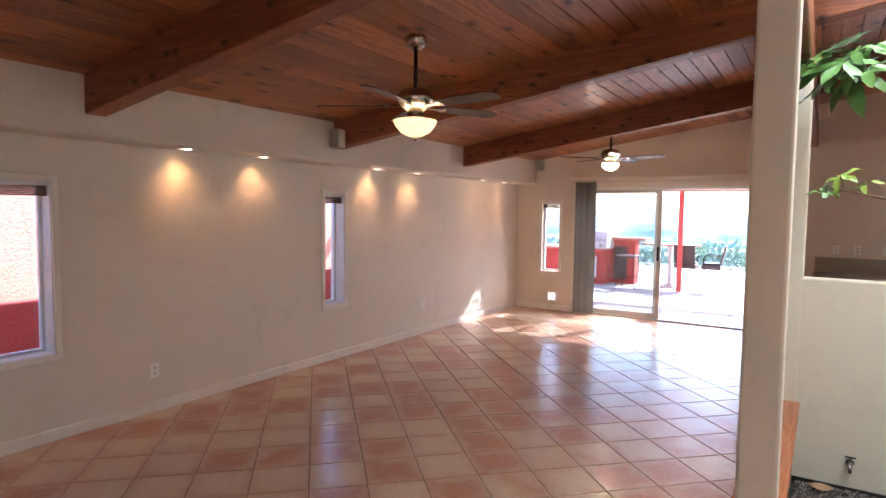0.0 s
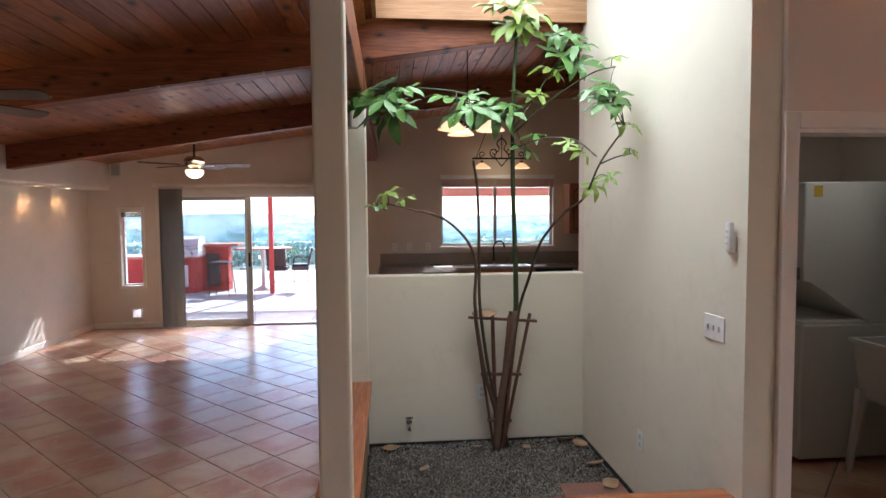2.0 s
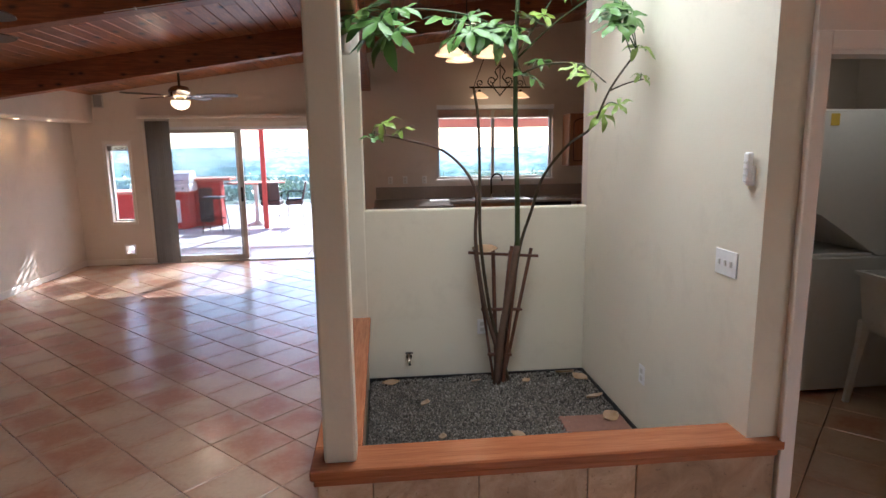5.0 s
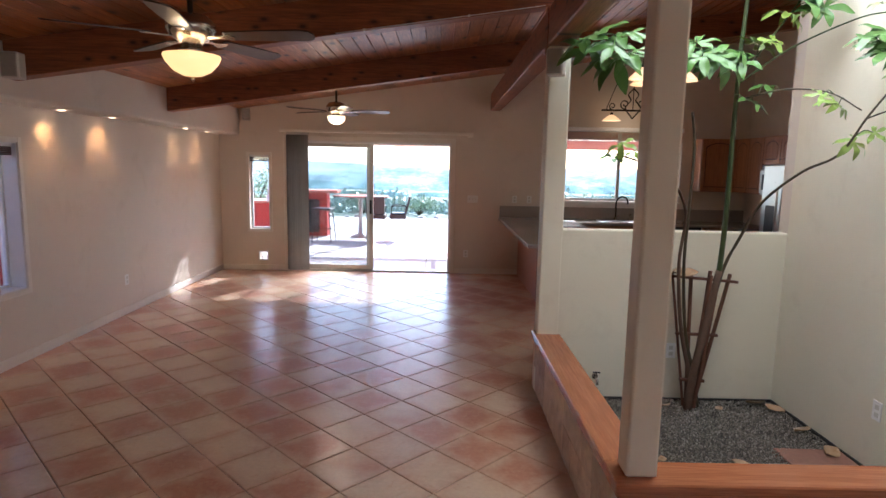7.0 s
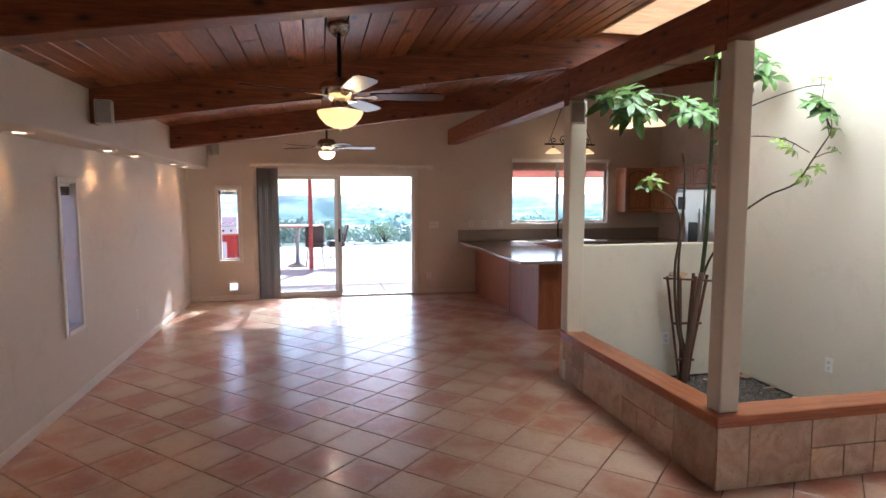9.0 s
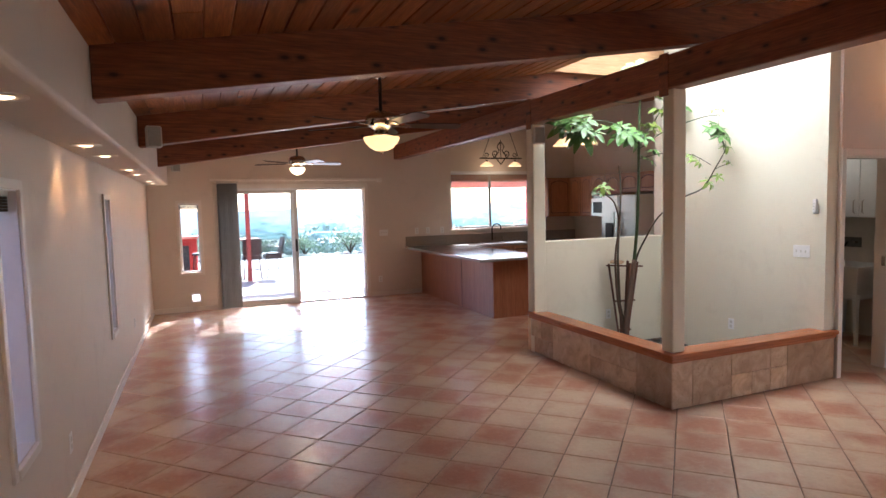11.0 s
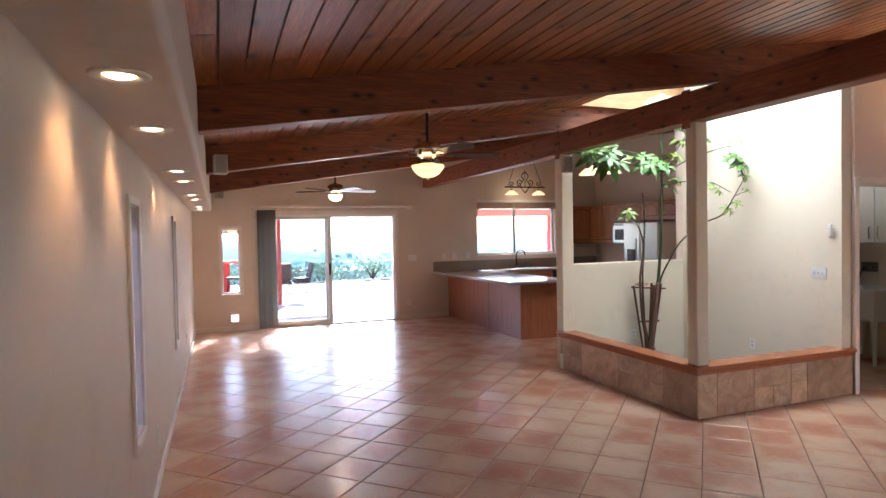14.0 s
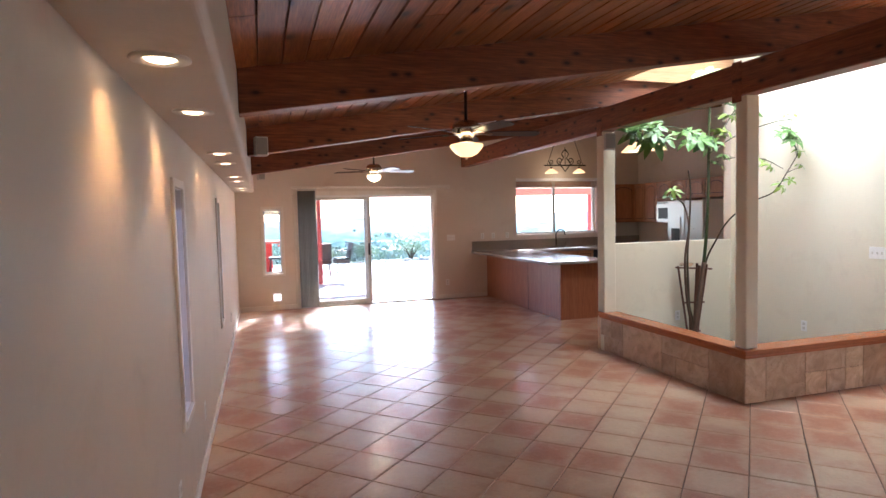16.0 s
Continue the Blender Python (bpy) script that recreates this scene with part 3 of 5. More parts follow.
part("headrail", one(0.0, x1 - x0, -0.045, 0.035, 0.156, 0.215, bevel=0.006), VINYL, kb)

# laundry doorway
ld = tagged(new("door_2"), "cream doorway casing into the dim laundry", "doorway", kind="structure")
for r in ((6.15, 6.21, -7.098, -7.08, 0, 2.115), (6.89, 6.96, -7.098, -7.08, 0, 2.115), (6.21, 6.89, -7.098, -7.08, 2.045, 2.115)):
    part("casing", one(*r, bevel=0.004), TRIM, ld)
for r in ((6.21, 6.225, -7.08, -6.95, 0, 2.03), (6.875, 6.89, -7.08, -6.95, 0, 2.03), (6.21, 6.89, -7.08, -6.95, 2.03, 2.045)):
    part("jamb", one(*r), TRIM, ld)
part("hinge", one(6.872, 6.875, -7.05, -7.02, 1.0, 1.09), NICKEL, ld, "dark steel hinge")

# ---------------------------------------------------------------- planter
pw = thing("planter", (4.2, -7.07, 0.0), "low planter wall of travertine blocks with polished wood cap", "planter")


def in_planter(name, r, m, bevel=0.004, label=""):
    x0, x1, y0, y1, z0, z1 = r
    return part(name, one(x0 - 4.2, x1 - 4.2, y0 + 7.07, y1 + 7.07, z0, z1, bevel=bevel), m, pw, label)


in_planter("core", (4.222, 4.36, -7.05, -4.98, 0.0, 0.412), JOINT, 0)
in_planter("core", (4.36, 6.15, -7.058, -6.92, 0.0, 0.412), JOINT, 0)
in_planter("cap", (4.185, 4.385, -6.905, -4.86, 0.412, 0.455), CAP_Y, 0.006, "polished red-brown wood cap")
in_planter("cap", (4.185, 6.17, -7.10, -6.905, 0.412, 0.455), CAP_X, 0.006, "polished red-brown wood cap")
in_planter("moulding", (4.198, 4.21, -7.085, -4.87, 0.382, 0.412), CAP_Y, 0.003)
in_planter("moulding", (4.198, 6.15, -7.085, -7.073, 0.382, 0.412), CAP_X, 0.003)
J = 0.0025
LEFT_STONES = [(-7.065, -6.652, 0, 0.382), (-6.652, -6.44, 0.20, 0.382), (-6.652, -6.21, 0, 0.20), (-6.44, -6.0, 0.20, 0.382), (-6.21, -6.0, 0, 0.20),
               (-6.0, -5.34, 0, 0.382), (-5.34, -5.11, 0.18, 0.382), (-5.34, -4.9, 0, 0.18), (-5.11, -4.9, 0.18, 0.382), (-4.9, -4.83, 0, 0.382)]
FRONT_STONES = [(4.213, 4.43, 0, 0.382), (4.43, 4.86, 0, 0.382), (4.86, 5.32, 0.20, 0.382), (4.86, 5.10, 0, 0.20), (5.10, 5.32, 0, 0.20),
                (5.32, 5.53, 0.20, 0.382), (5.32, 5.53, 0, 0.20), (5.53, 6.15, 0, 0.382)]
for a, b, c, d in LEFT_STONES:
    in_planter("stone", (4.21 + rng.uniform(-0.001, 0.001), 4.223, a + J, b - J, c + J, d - J), STONE, 0.002)
for a, b, c, d in FRONT_STONES:
    in_planter("stone", (a + J, b - J, -7.07 + rng.uniform(-0.001, 0.001), -7.057, c + J, d - J), STONE, 0.002)

post = structure("post", one(4.238, 4.368, -7.045, -6.925, 0.455, 2.556, bevel=0.012, seg=2), WALL_SKYLIT, "white painted square post on the planter cap", "post")
for yy in (-6.98, -4.92):
    structure("post_strap", boxes((4.193, 4.2, yy - 0.05, yy + 0.05, 2.50, 2.83), (4.36, 4.367, yy - 0.05, yy + 0.05, 2.50, 2.83), bevel=0.002), BEAM,
              "dark steel strap tying girder to post", "strap")

# gravel bed
g_verts, g_faces = [], []
ico = bmesh.new()
bmesh.ops.create_icosphere(ico, subdivisions=1, radius=1.0)
iv = [v.co.copy() for v in ico.verts]
iff = [[v.index for v in f.verts] for f in ico.faces]
ico.free()
for k in range(28000):
    cx, cy = rng.uniform(4.37, 6.0), rng.uniform(-6.91, -5.005)
    s = rng.uniform(0.0038, 0.0070)
    e = Euler((rng.uniform(0, 6), rng.uniform(0, 6), rng.uniform(0, 6))).to_matrix()
    sx, sy, sz = s * rng.uniform(0.8, 1.4), s, s * rng.uniform(0.5, 0.9)
    edge = min(cx - 4.36, 6.022 - cx, cy + 6.92, -4.98 - cy)
    cz = -0.040 - 0.04 * max(0.0, 1 - edge / 0.035) + rng.uniform(0, 0.012) + 0.012 * noise.noise((cx * 3, cy * 3, 0))
    base = len(g_verts)
    for v in iv:
        q = e @ Vector((v.x * sx, v.y * sy, v.z * sz))
        g_verts.append((cx + q.x, cy + q.y, cz + q.z))
    g_faces += [[base + i for i in f] for f in iff]
gm = bpy.data.meshes.new("gravel")
gm.from_pydata(g_verts, [], g_faces)
s_ = Nodes("gravel_stone")
rn = s_.n("NewGeometry").outputs["Random Per Island"]
col = s_.ramp(rn, [(0.0, (0.10, 0.085, 0.07)), (0.55, (0.20, 0.175, 0.142)), (0.9, (0.29, 0.26, 0.22)), (1.0, (0.42, 0.38, 0.33))])
gm.materials.append(s_.set(Base_Color=col, Roughness=0.8))
# Thin black strips where the gravel meets the back and side walls.
FOOT_STRIP = plain("foot_strip_black", (0.012, 0.011, 0.010), 0.6)
structure("planter_foot_strip", boxes((4.36, 6.010, -4.993, -4.98, -0.10, -0.026), (6.010, 6.022, -6.92, -4.98, -0.10, -0.026)), FOOT_STRIP, "thin black strip along the foot of the walls", "liner")
tagged(new("gravel", gm), "grey pea gravel filling the planter", "gravel", kind="stuff")
structure("planter_bed", one(4.36, 6.022, -6.92, -4.98, -0.12, -0.085), plain("dark_soil", (0.05, 0.043, 0.034), 0.9, 0, 30, 0.3, 0.3), "dark soil under the gravel", "soil")


def dry_leaf(place, rz, size, rx=0.0):
    bm = bmesh.new()
    n = 6
    rows_ = []
    for i in range(n + 1):
        t = i / n
        w = 0.34 * math.sin(math.pi * min(1, t * 0.94 + 0.04)) * size
        rows_.append([bm.verts.new(((t - 0.5) * size, s * w, 0.012 + 0.05 * size * (2 * (t - 0.5)) ** 2 + abs(s) * 0.1 * size)) for s in (-1, 0, 1)])
    for a, b in zip(rows_, rows_[1:]):
        for i in range(2):
            bm.faces.new((a[i], a[i + 1], b[i + 1], b[i]))
    me = finish(bm, "fallen_leaf", DRY, True)
    ob = tagged(new("fallen_leaf", me), "dry curled tan leaf lying on the gravel", "leaf", "fallen leaves")
    md = ob.modifiers.new("thick", "SOLIDIFY")
    md.thickness = 0.002
    ob.matrix_basis = pose(*place, rx, 0, rz)


for px_, py_, rz_, sz_ in ((4.52, -5.12, 10, 0.12), (4.75, -5.5, 60, 0.09), (5.517, -5.2, 30, 0.07), (5.85, -5.09, 0, 0.13), (5.93, -5.2, 120, 0.13),
                           (5.92, -5.55, 20, 0.13), (4.82, -5.98, 80, 0.07), (5.154, -5.16, 20, 0.07), (5.27, -6.01, 140, 0.09)):
    dry_leaf((px_, py_, -0.03), rz_, sz_ * 1.1, (rz_ * 7) % 46 - 18)
dry_leaf((5.90, -5.86, -0.022), 30, 0.14, 20)
dry_leaf((5.21, -5.125, 0.952), 8, 0.17, 22)
dry_leaf((5.25, -5.135, 0.958), -14, 0.13, 30)
bk = tagged(new("brick", finish(one(-0.205, 0.205, -0.11, 0.11, 0, 0.055, bevel=0.006), "brick", BRICK)), "worn red paving brick lying in the gravel", "brick")
bk.matrix_basis = pose(5.785, -5.905, -0.075, 0, 0, -2)

# ---------------------------------------------------------------- trellis and plant
tl = thing("trellis", (5.32, -5.12, -0.04), "brown wooden fan trellis standing in the gravel", "trellis")


def stick(name, a, b, w, m, parent):
    a, b = Vector(a), Vector(b)
    d = b - a
    bm = one(-w / 2, w / 2, -w / 3, w / 3, 0, d.length, bevel=0.002)
    return part(name, bm, m, parent, at=Matrix.Translation(a) @ d.to_track_quat("Z", "Y").to_matrix().to_4x4())


for xa, xb, zb in ((-0.03, -0.165, 1.00), (-0.01, -0.03, 1.02), (0.02, 0.11, 1.02), (0.04, 0.255, 1.0)):
    stick("stake", (xa, 0.0, 0.0), (xb, 0.04, zb), 0.026, TRELLIS, tl)
stick("crossbar", (-0.215, 0.012, 0.985), (0.30, 0.012, 0.945), 0.028, TRELLIS, tl)
stick("crossbar", (-0.125, 0.0, 0.56), (0.18, 0.0, 0.55), 0.028, TRELLIS, tl)
stick("crossbar", (-0.08, -0.02, 0.22), (0.1, -0.02, 0.21), 0.03, TRELLIS, tl)
for k in range(2):
    stick("stake", (-0.015 + 0.045 * k, -0.035, 0.0), (0.085 + 0.05 * k, -0.03, 1.0 - 0.05 * k), 0.03, TRELLIS, tl)

pl = thing("umbrella_plant", (5.32, -5.14, -0.04), "tall leggy umbrella plant tied to the trellis, glossy green leaves", "plant")
PO = Vector((5.32, -5.14, -0.04))


STEM_LINES = []


def stem(pts, r, tip, m=STEM):
    STEM_LINES.extend(smooth_line(pts))
    return part("stem", tube([q - PO for q in smooth_line(pts)], r, 8, tip=tip), m, pl, smooth=True)


stem([(5.30, -5.17, -0.05), (5.33, -5.18, 0.3), (5.39, -5.18, 0.65), (5.45, -5.17, 1.0)], 0.031, 0.024, TRUNK)
stem([(5.445, -5.17, 0.95), (5.448, -5.18, 1.05), (5.43, -5.24, 1.4), (5.40, -5.3, 1.95), (5.405, -5.3, 2.5), (5.43, -5.3, 3.0), (5.42, -5.3, 3.18)], 0.022, 0.010, STEM_GREEN)
stem([(5.37, -5.13, -0.04), (5.30, -5.14, 0.25), (5.205, -5.17, 0.6), (5.14, -5.22, 1.05), (5.125, -5.3, 1.42), (4.92, -5.48, 1.66), (4.65, -5.7, 1.745), (4.48, -5.82, 1.78)], 0.018, 0.005, TRUNK)
stem([(5.40, -5.12, -0.04), (5.33, -5.14, 0.25), (5.25, -5.15, 0.55), (5.175, -5.22, 1.05), (5.165, -5.26, 1.42), (5.15, -5.3, 1.86), (5.12, -5.3, 2.08)], 0.014, 0.009)
stem([(5.36, -5.12, -0.04), (5.42, -5.14, 0.6), (5.47, -5.18, 1.0), (5.52, -5.28, 1.25), (5.555, -5.45, 1.5), (5.63, -5.72, 1.70), (5.70, -5.93, 1.80), (5.76, -6.04, 2.0), (5.90, -6.05, 2.2)], 0.014, 0.005)
stem([(5.755, -6.03, 1.99), (5.85, -6.05, 2.03), (5.94, -6.06, 2.05)], 0.005, 0.003)
stem([(5.41, -5.3, 2.27), (5.60, -5.5, 2.45), (5.76, -5.85, 2.55), (5.86, -6.0, 2.56)], 0.007, 0.004, STEM_GREEN)
stem([(5.41, -5.3, 2.30), (5.54, -5.33, 2.5), (5.66, -5.35, 2.68), (5.76, -5.35, 2.82)], 0.007, 0.004, STEM_GREEN)
stem([(5.41, -5.3, 2.42), (5.28, -5.33, 2.46), (5.05, -5.35, 2.53), (4.75, -5.35, 2.56), (4.56, -5.35, 2.52)], 0.007, 0.004, STEM_GREEN)
stem([(5.405, -5.3, 2.16), (5.55, -5.55, 2.2), (5.68, -5.8, 2.16), (5.75, -6.0, 2.04)], 0.006, 0.004, STEM)


def palmate(place, n, length, droop, m, facing, tilt, lean):
    """One compound leaf: n narrow leaflets spread from a stalk's end."""
    bm = bmesh.new()
    r = random.Random(int(abs(place[0] * 977 + place[2] * 613 + facing * 7)))
    hub = bm.verts.new((0, 0, 0))
    for k in range(n):
        ang = 2 * math.pi * (k + r.uniform(-0.2, 0.2)) / n
        ln = length * r.uniform(0.75, 1.1)
        wd = ln * r.uniform(0.145, 0.185)
        dr = droop * r.uniform(0.5, 1.5)
        rot = Matrix.Rotation(ang, 3, "Z")
        prev = None
        steps = 7
        for i in range(steps + 1):
            t = (i + 0.6) / (steps + 0.6)
            w = wd * math.sin(math.pi * min(1.0, 0.02 + 0.97 * t ** 1.25)) ** 0.8 + 0.0012
            sx = ln * t * math.cos(dr * t)
            sz = -ln * t * math.sin(dr * t) + 0.006 * math.sin(t * 9 + k)
            row = [bm.verts.new(rot @ Vector((sx, s * w, sz + abs(s) * 0.3 * w))) for s in (-1, 0, 1)]
            if prev is None:
                bm.faces.new((hub, row[0], row[1]))
                bm.faces.new((hub, row[1], row[2]))
            else:
                for q in range(2):
                    bm.faces.new((prev[q], prev[q + 1], row[q + 1], row[q]))
            prev = row
    turn = Matrix.Rotation(radians(tilt), 4, "X") @ Matrix.Rotation(radians(lean), 4, "Y") @ Matrix.Rotation(radians(facing), 4, "Z")
    return part("leaf", bm, m, pl, smooth=True, at=Matrix.Translation(Vector(place) - PO) @ turn)


CLUSTERS = [(4.54, -5.35, 2.56, 0.22, LEAF), (4.50, -5.30, 2.47, 0.19, LEAF), (4.66, -5.42, 2.38, 0.20, LEAF), (4.60, -5.5, 2.45, 0.17, LEAF), (4.74, -5.36, 2.55, 0.16, LEAF),
            (4.97, -5.33, 2.50, 0.19, LEAF), (5.08, -5.40, 2.44, 0.15, LEAF), (5.26, -5.36, 2.42, 0.19, LEAF), (5.17, -5.45, 2.40, 0.18, LEAF), (5.34, -5.42, 2.44, 0.14, LEAF),
            (5.43, -5.3, 3.20, 0.20, LEAF_YOUNG), (5.34, -5.36, 3.11, 0.20, LEAF_YOUNG), (5.50, -5.34, 3.06, 0.20, LEAF_YOUNG), (5.40, -5.26, 3.00, 0.17, LEAF_YOUNG),
            (5.78, -5.36, 2.92, 0.15, LEAF), (5.72, -5.40, 2.78, 0.18, LEAF), (5.82, -5.42, 2.84, 0.14, LEAF), (5.66, -5.36, 2.70, 0.15, LEAF_YOUNG),
            (5.86, -5.96, 2.62, 0.10, LEAF_YOUNG), (5.82, -6.02, 2.44, 0.16, LEAF), (5.87, -5.93, 2.40, 0.16, LEAF), (5.85, -6.06, 2.38, 0.15, LEAF),
            (5.90, -6.06, 2.22, 0.10, LEAF_YOUNG), (5.48, -5.36, 2.15, 0.13, LEAF), (5.54, -5.38, 2.25, 0.12, LEAF), (5.50, -5.36, 2.50, 0.14, LEAF_YOUNG), (5.55, -5.4, 2.52, 0.11, LEAF_YOUNG),
            (5.70, -5.88, 2.08, 0.11, LEAF_YOUNG), (5.64, -5.82, 2.14, 0.09, LEAF_YOUNG), (4.52, -5.78, 1.84, 0.11, LEAF_YOUNG), (4.46, -5.80, 1.76, 0.08, LEAF), (4.62, -5.72, 1.80, 0.09, LEAF_YOUNG),
            (5.75, -5.97, 1.87, 0.11, LEAF_YOUNG), (5.82, -6.02, 1.92, 0.09, LEAF_YOUNG), (5.93, -6.05, 2.07, 0.07, LEAF_YOUNG)]
def stalked_leaf(place, n, length, droop, m, facing, tilt, lean):
    """A leaf on its own thin stalk, grown from the nearest stem."""
    palmate(place, n, length, droop, m, facing, tilt, lean)
    hub = Vector(place)
    root = min(STEM_LINES, key=lambda q: (q - hub - Vector((0, 0, -0.05))).length)
    if 0.02 < (root - hub).length < 0.4:
        bend = (root + hub) / 2 + Vector((0, 0, 0.025))
        part("leaf_stalk", tube([q - PO for q in smooth_line([root, bend, hub], 4)], 0.0032, 5, tip=0.0022), STEM_GREEN, pl, smooth=True)


for k, (a, b, c, ln, m_) in enumerate(CLUSTERS):
    if a < 4.8 and c > 2.2:
        a -= 0.09
    big = ln * 1.12
    if a + big * 0.95 > 6.01:
        big = max(0.09, (6.01 - a) / 0.97)
    stalked_leaf((a, b, c), 7 if ln > 0.12 else 5, big, 0.10 + 0.45 * ((k * 7) % 5) / 4, m_, (k * 83) % 360, 8 + (k * 37) % 44, ((k * 29) % 56) - 28)
    if ln > 0.14:
        side = 0.10 if k % 2 else -0.10
        small = big * 0.85
        if a + side + small * 0.95 > 6.01:
            side = -0.10
        stalked_leaf((a + side, b - 0.06, c - 0.06 + 0.03 * (k % 3)), 6, small, 0.3, m_, (k * 131) % 360, 12 + (k * 53) % 50, ((k * 61) % 60) - 30)

# ---------------------------------------------------------------- fittings on the planter walls
def plate(name, place, w, h, face, label, category, parts):
    """A wall plate; face gives the wall's way out: '-x', '-y' or '+x'."""
    ob = thing(name, place, label, category, rz={"-x": -90, "-y": 0, "+x": 90}[face])
    part("cover", one(-w / 2, w / 2, -0.006, 0.0, -h / 2, h / 2, bevel=0.002), WHITE, ob)
    for n_, (x0, x1, z0, z1), m_ in parts:
        part(n_, one(x0, x1, -0.013 if n_ == "toggle" else -0.008, -0.006, z0, z1, bevel=0.001), m_, ob)
    return ob


SOCKET = plain("socket_ivory", (0.62, 0.60, 0.54), 0.4)
TWO = [("socket", (-0.016, 0.016, 0.008, 0.038), SOCKET), ("socket", (-0.016, 0.016, -0.038, -0.008), SOCKET)]
OL = "white double power outlet on the wall"
plate("light_switch", (6.022, -6.82, 1.174), 0.165, 0.115, "-x", "white triple toggle light switch on the planter wall", "switch",
      [("toggle", (dx - 0.006, dx + 0.006, -0.012, 0.012), SOCKET) for dx in (-0.046, 0.0, 0.046)])
plate("power_outlet", (6.022, -6.035, 0.336), 0.072, 0.116, "-x", OL, "outlet", TWO)
plate("power_outlet", (5.225, -4.98, 0.347), 0.072, 0.116, "-y", OL, "outlet", TWO)
for yy, zz in ((-6.65, 0.336), (-2.87, 0.38), (-7.95, 0.337)):
    plate("power_outlet", (0.0, yy, zz), 0.072, 0.116, "+x", OL, "outlet", TWO)
plate("light_switch", (3.96, 0.0, 1.19), 0.165, 0.115, "-y", "white triple light switch beside the sliding door", "switch",
      [("toggle", (dx - 0.006, dx + 0.006, -0.012, 0.012), SOCKET) for dx in (-0.046, 0.0, 0.046)])
plate("power_outlet", (3.87, 0.0, 0.32), 0.072, 0.116, "-y", OL, "outlet", TWO)
for xx in (4.62, 4.85, 5.15):
    plate("power_outlet", (xx, 0.0, 1.20), 0.072, 0.116, "-y", OL, "outlet", TWO)

th = thing("wall_handset", (6.022, -6.956, 1.59), "white remote handset in a wall cradle", "remote", rz=-90)
part("cradle", one(-0.03, 0.03, -0.02, 0, -0.075, 0.02, bevel=0.006), WHITE, th)
part("handset", one(-0.022, 0.022, -0.038, -0.012, -0.06, 0.085, bevel=0.008, seg=2), WHITE, th)
for k in range(3):
    part("button", one(-0.012, 0.012, -0.041, -0.038, -0.03 + 0.03 * k, -0.018 + 0.03 * k, bevel=0.001), SOCKET, th)

th.scale = (0.85, 0.85, 0.85)
tap = thing("garden_tap", (4.663, -4.98, 0.133), "small brass garden tap on the half wall", "tap")
part("pipe", tube([(0, 0, 0), (0, -0.05, 0), (0, -0.075, -0.012), (0, -0.08, -0.04)], 0.011, 10), NICKEL, tap, smooth=True)
part("flange", lathe([(0, 0), (0.024, 0), (0.022, 0.008), (0, 0.008)], 16), NICKEL, tap, at=pose(0, 0, 0, 90, 0, 0))
part("stalk", tube([(0, -0.04, 0.005), (0, -0.04, 0.04)], 0.006, 8), NICKEL, tap)
part("wheel", one(-0.028, 0.028, -0.048, -0.032, 0.038, 0.048, bevel=0.003), IRON, tap, "dark tap handle")


def speaker(place, rz, label):
    sp = thing("loudspeaker", place, label, "speaker", rz=rz)
    part("cabinet", one(-0.06, 0.06, -0.11, 0.0, -0.09, 0.09, bevel=0.012, seg=2), plain("speaker_plastic", (0.55, 0.52, 0.47), 0.5), sp)
    part("grille", one(-0.05, 0.05, -0.117, -0.11, -0.08, 0.08, bevel=0.004), plain("speaker_cloth", (0.34, 0.32, 0.29), 0.9, 0, 200, 0.3), sp)
    part("bracket", one(-0.02, 0.02, 0.0, 0.03, -0.02, 0.02, bevel=0.003), IRON, sp)
    return sp


speaker((0.44, -4.96, 2.33), 10, "small grey loudspeaker on the beam end")
speaker((0.44, -0.03, 2.42), 15, "small grey loudspeaker high in the corner")
speaker((4.27, -5.01, 2.42), -25, "small grey loudspeaker on the pillar")
th2 = thing("thermostat", (7.42, -7.08, 1.56), "beige thermostat on the hall wall", "thermostat")
part("case", one(-0.06, 0.06, -0.03, 0, -0.045, 0.045, bevel=0.006), WHITE, th2)
part("dial", lathe([(0, 0), (0.02, 0), (0.018, 0.008), (0, 0.01)], 16), SOCKET, th2, at=pose(0, -0.03, 0, 90, 0, 0))

# ---------------------------------------------------------------- lamps
WARM = (1.0, 0.72, 0.42)
RL_Y = (-9.02, -8.13, -6.44, -5.67, -4.05, -3.26, -1.57, -0.86)
first = None
for yy in RL_Y:
    if first is None:
        first = thing("recessed_lamp", (0.157, yy, 2.115), "lit round recessed lamp with pale trim ring in the soffit", "recessed lamp", "soffit lamps")
        part("trim_ring", lathe([(0.046, 0.004), (0.084, 0.002), (0.086, -0.004), (0.078, -0.009), (0.058, -0.009), (0.044, 0.0)], 28), TRIM, first, smooth=True)
        part("bulb", lathe([(0, -0.012), (0.026, -0.010), (0.040, -0.005), (0.045, 0.0), (0, 0.002)], 24), LAMP_FACE, first, "glowing bulb face", smooth=True)
    else:
        copy_thing(first, pose(0.157, yy, 2.115))
    spot("recessed_beam", (0.15, yy, 2.09), (0.0, yy, 1.55), 1.8, 104, (1.0, 0.47, 0.16), 0.02, 1.0)


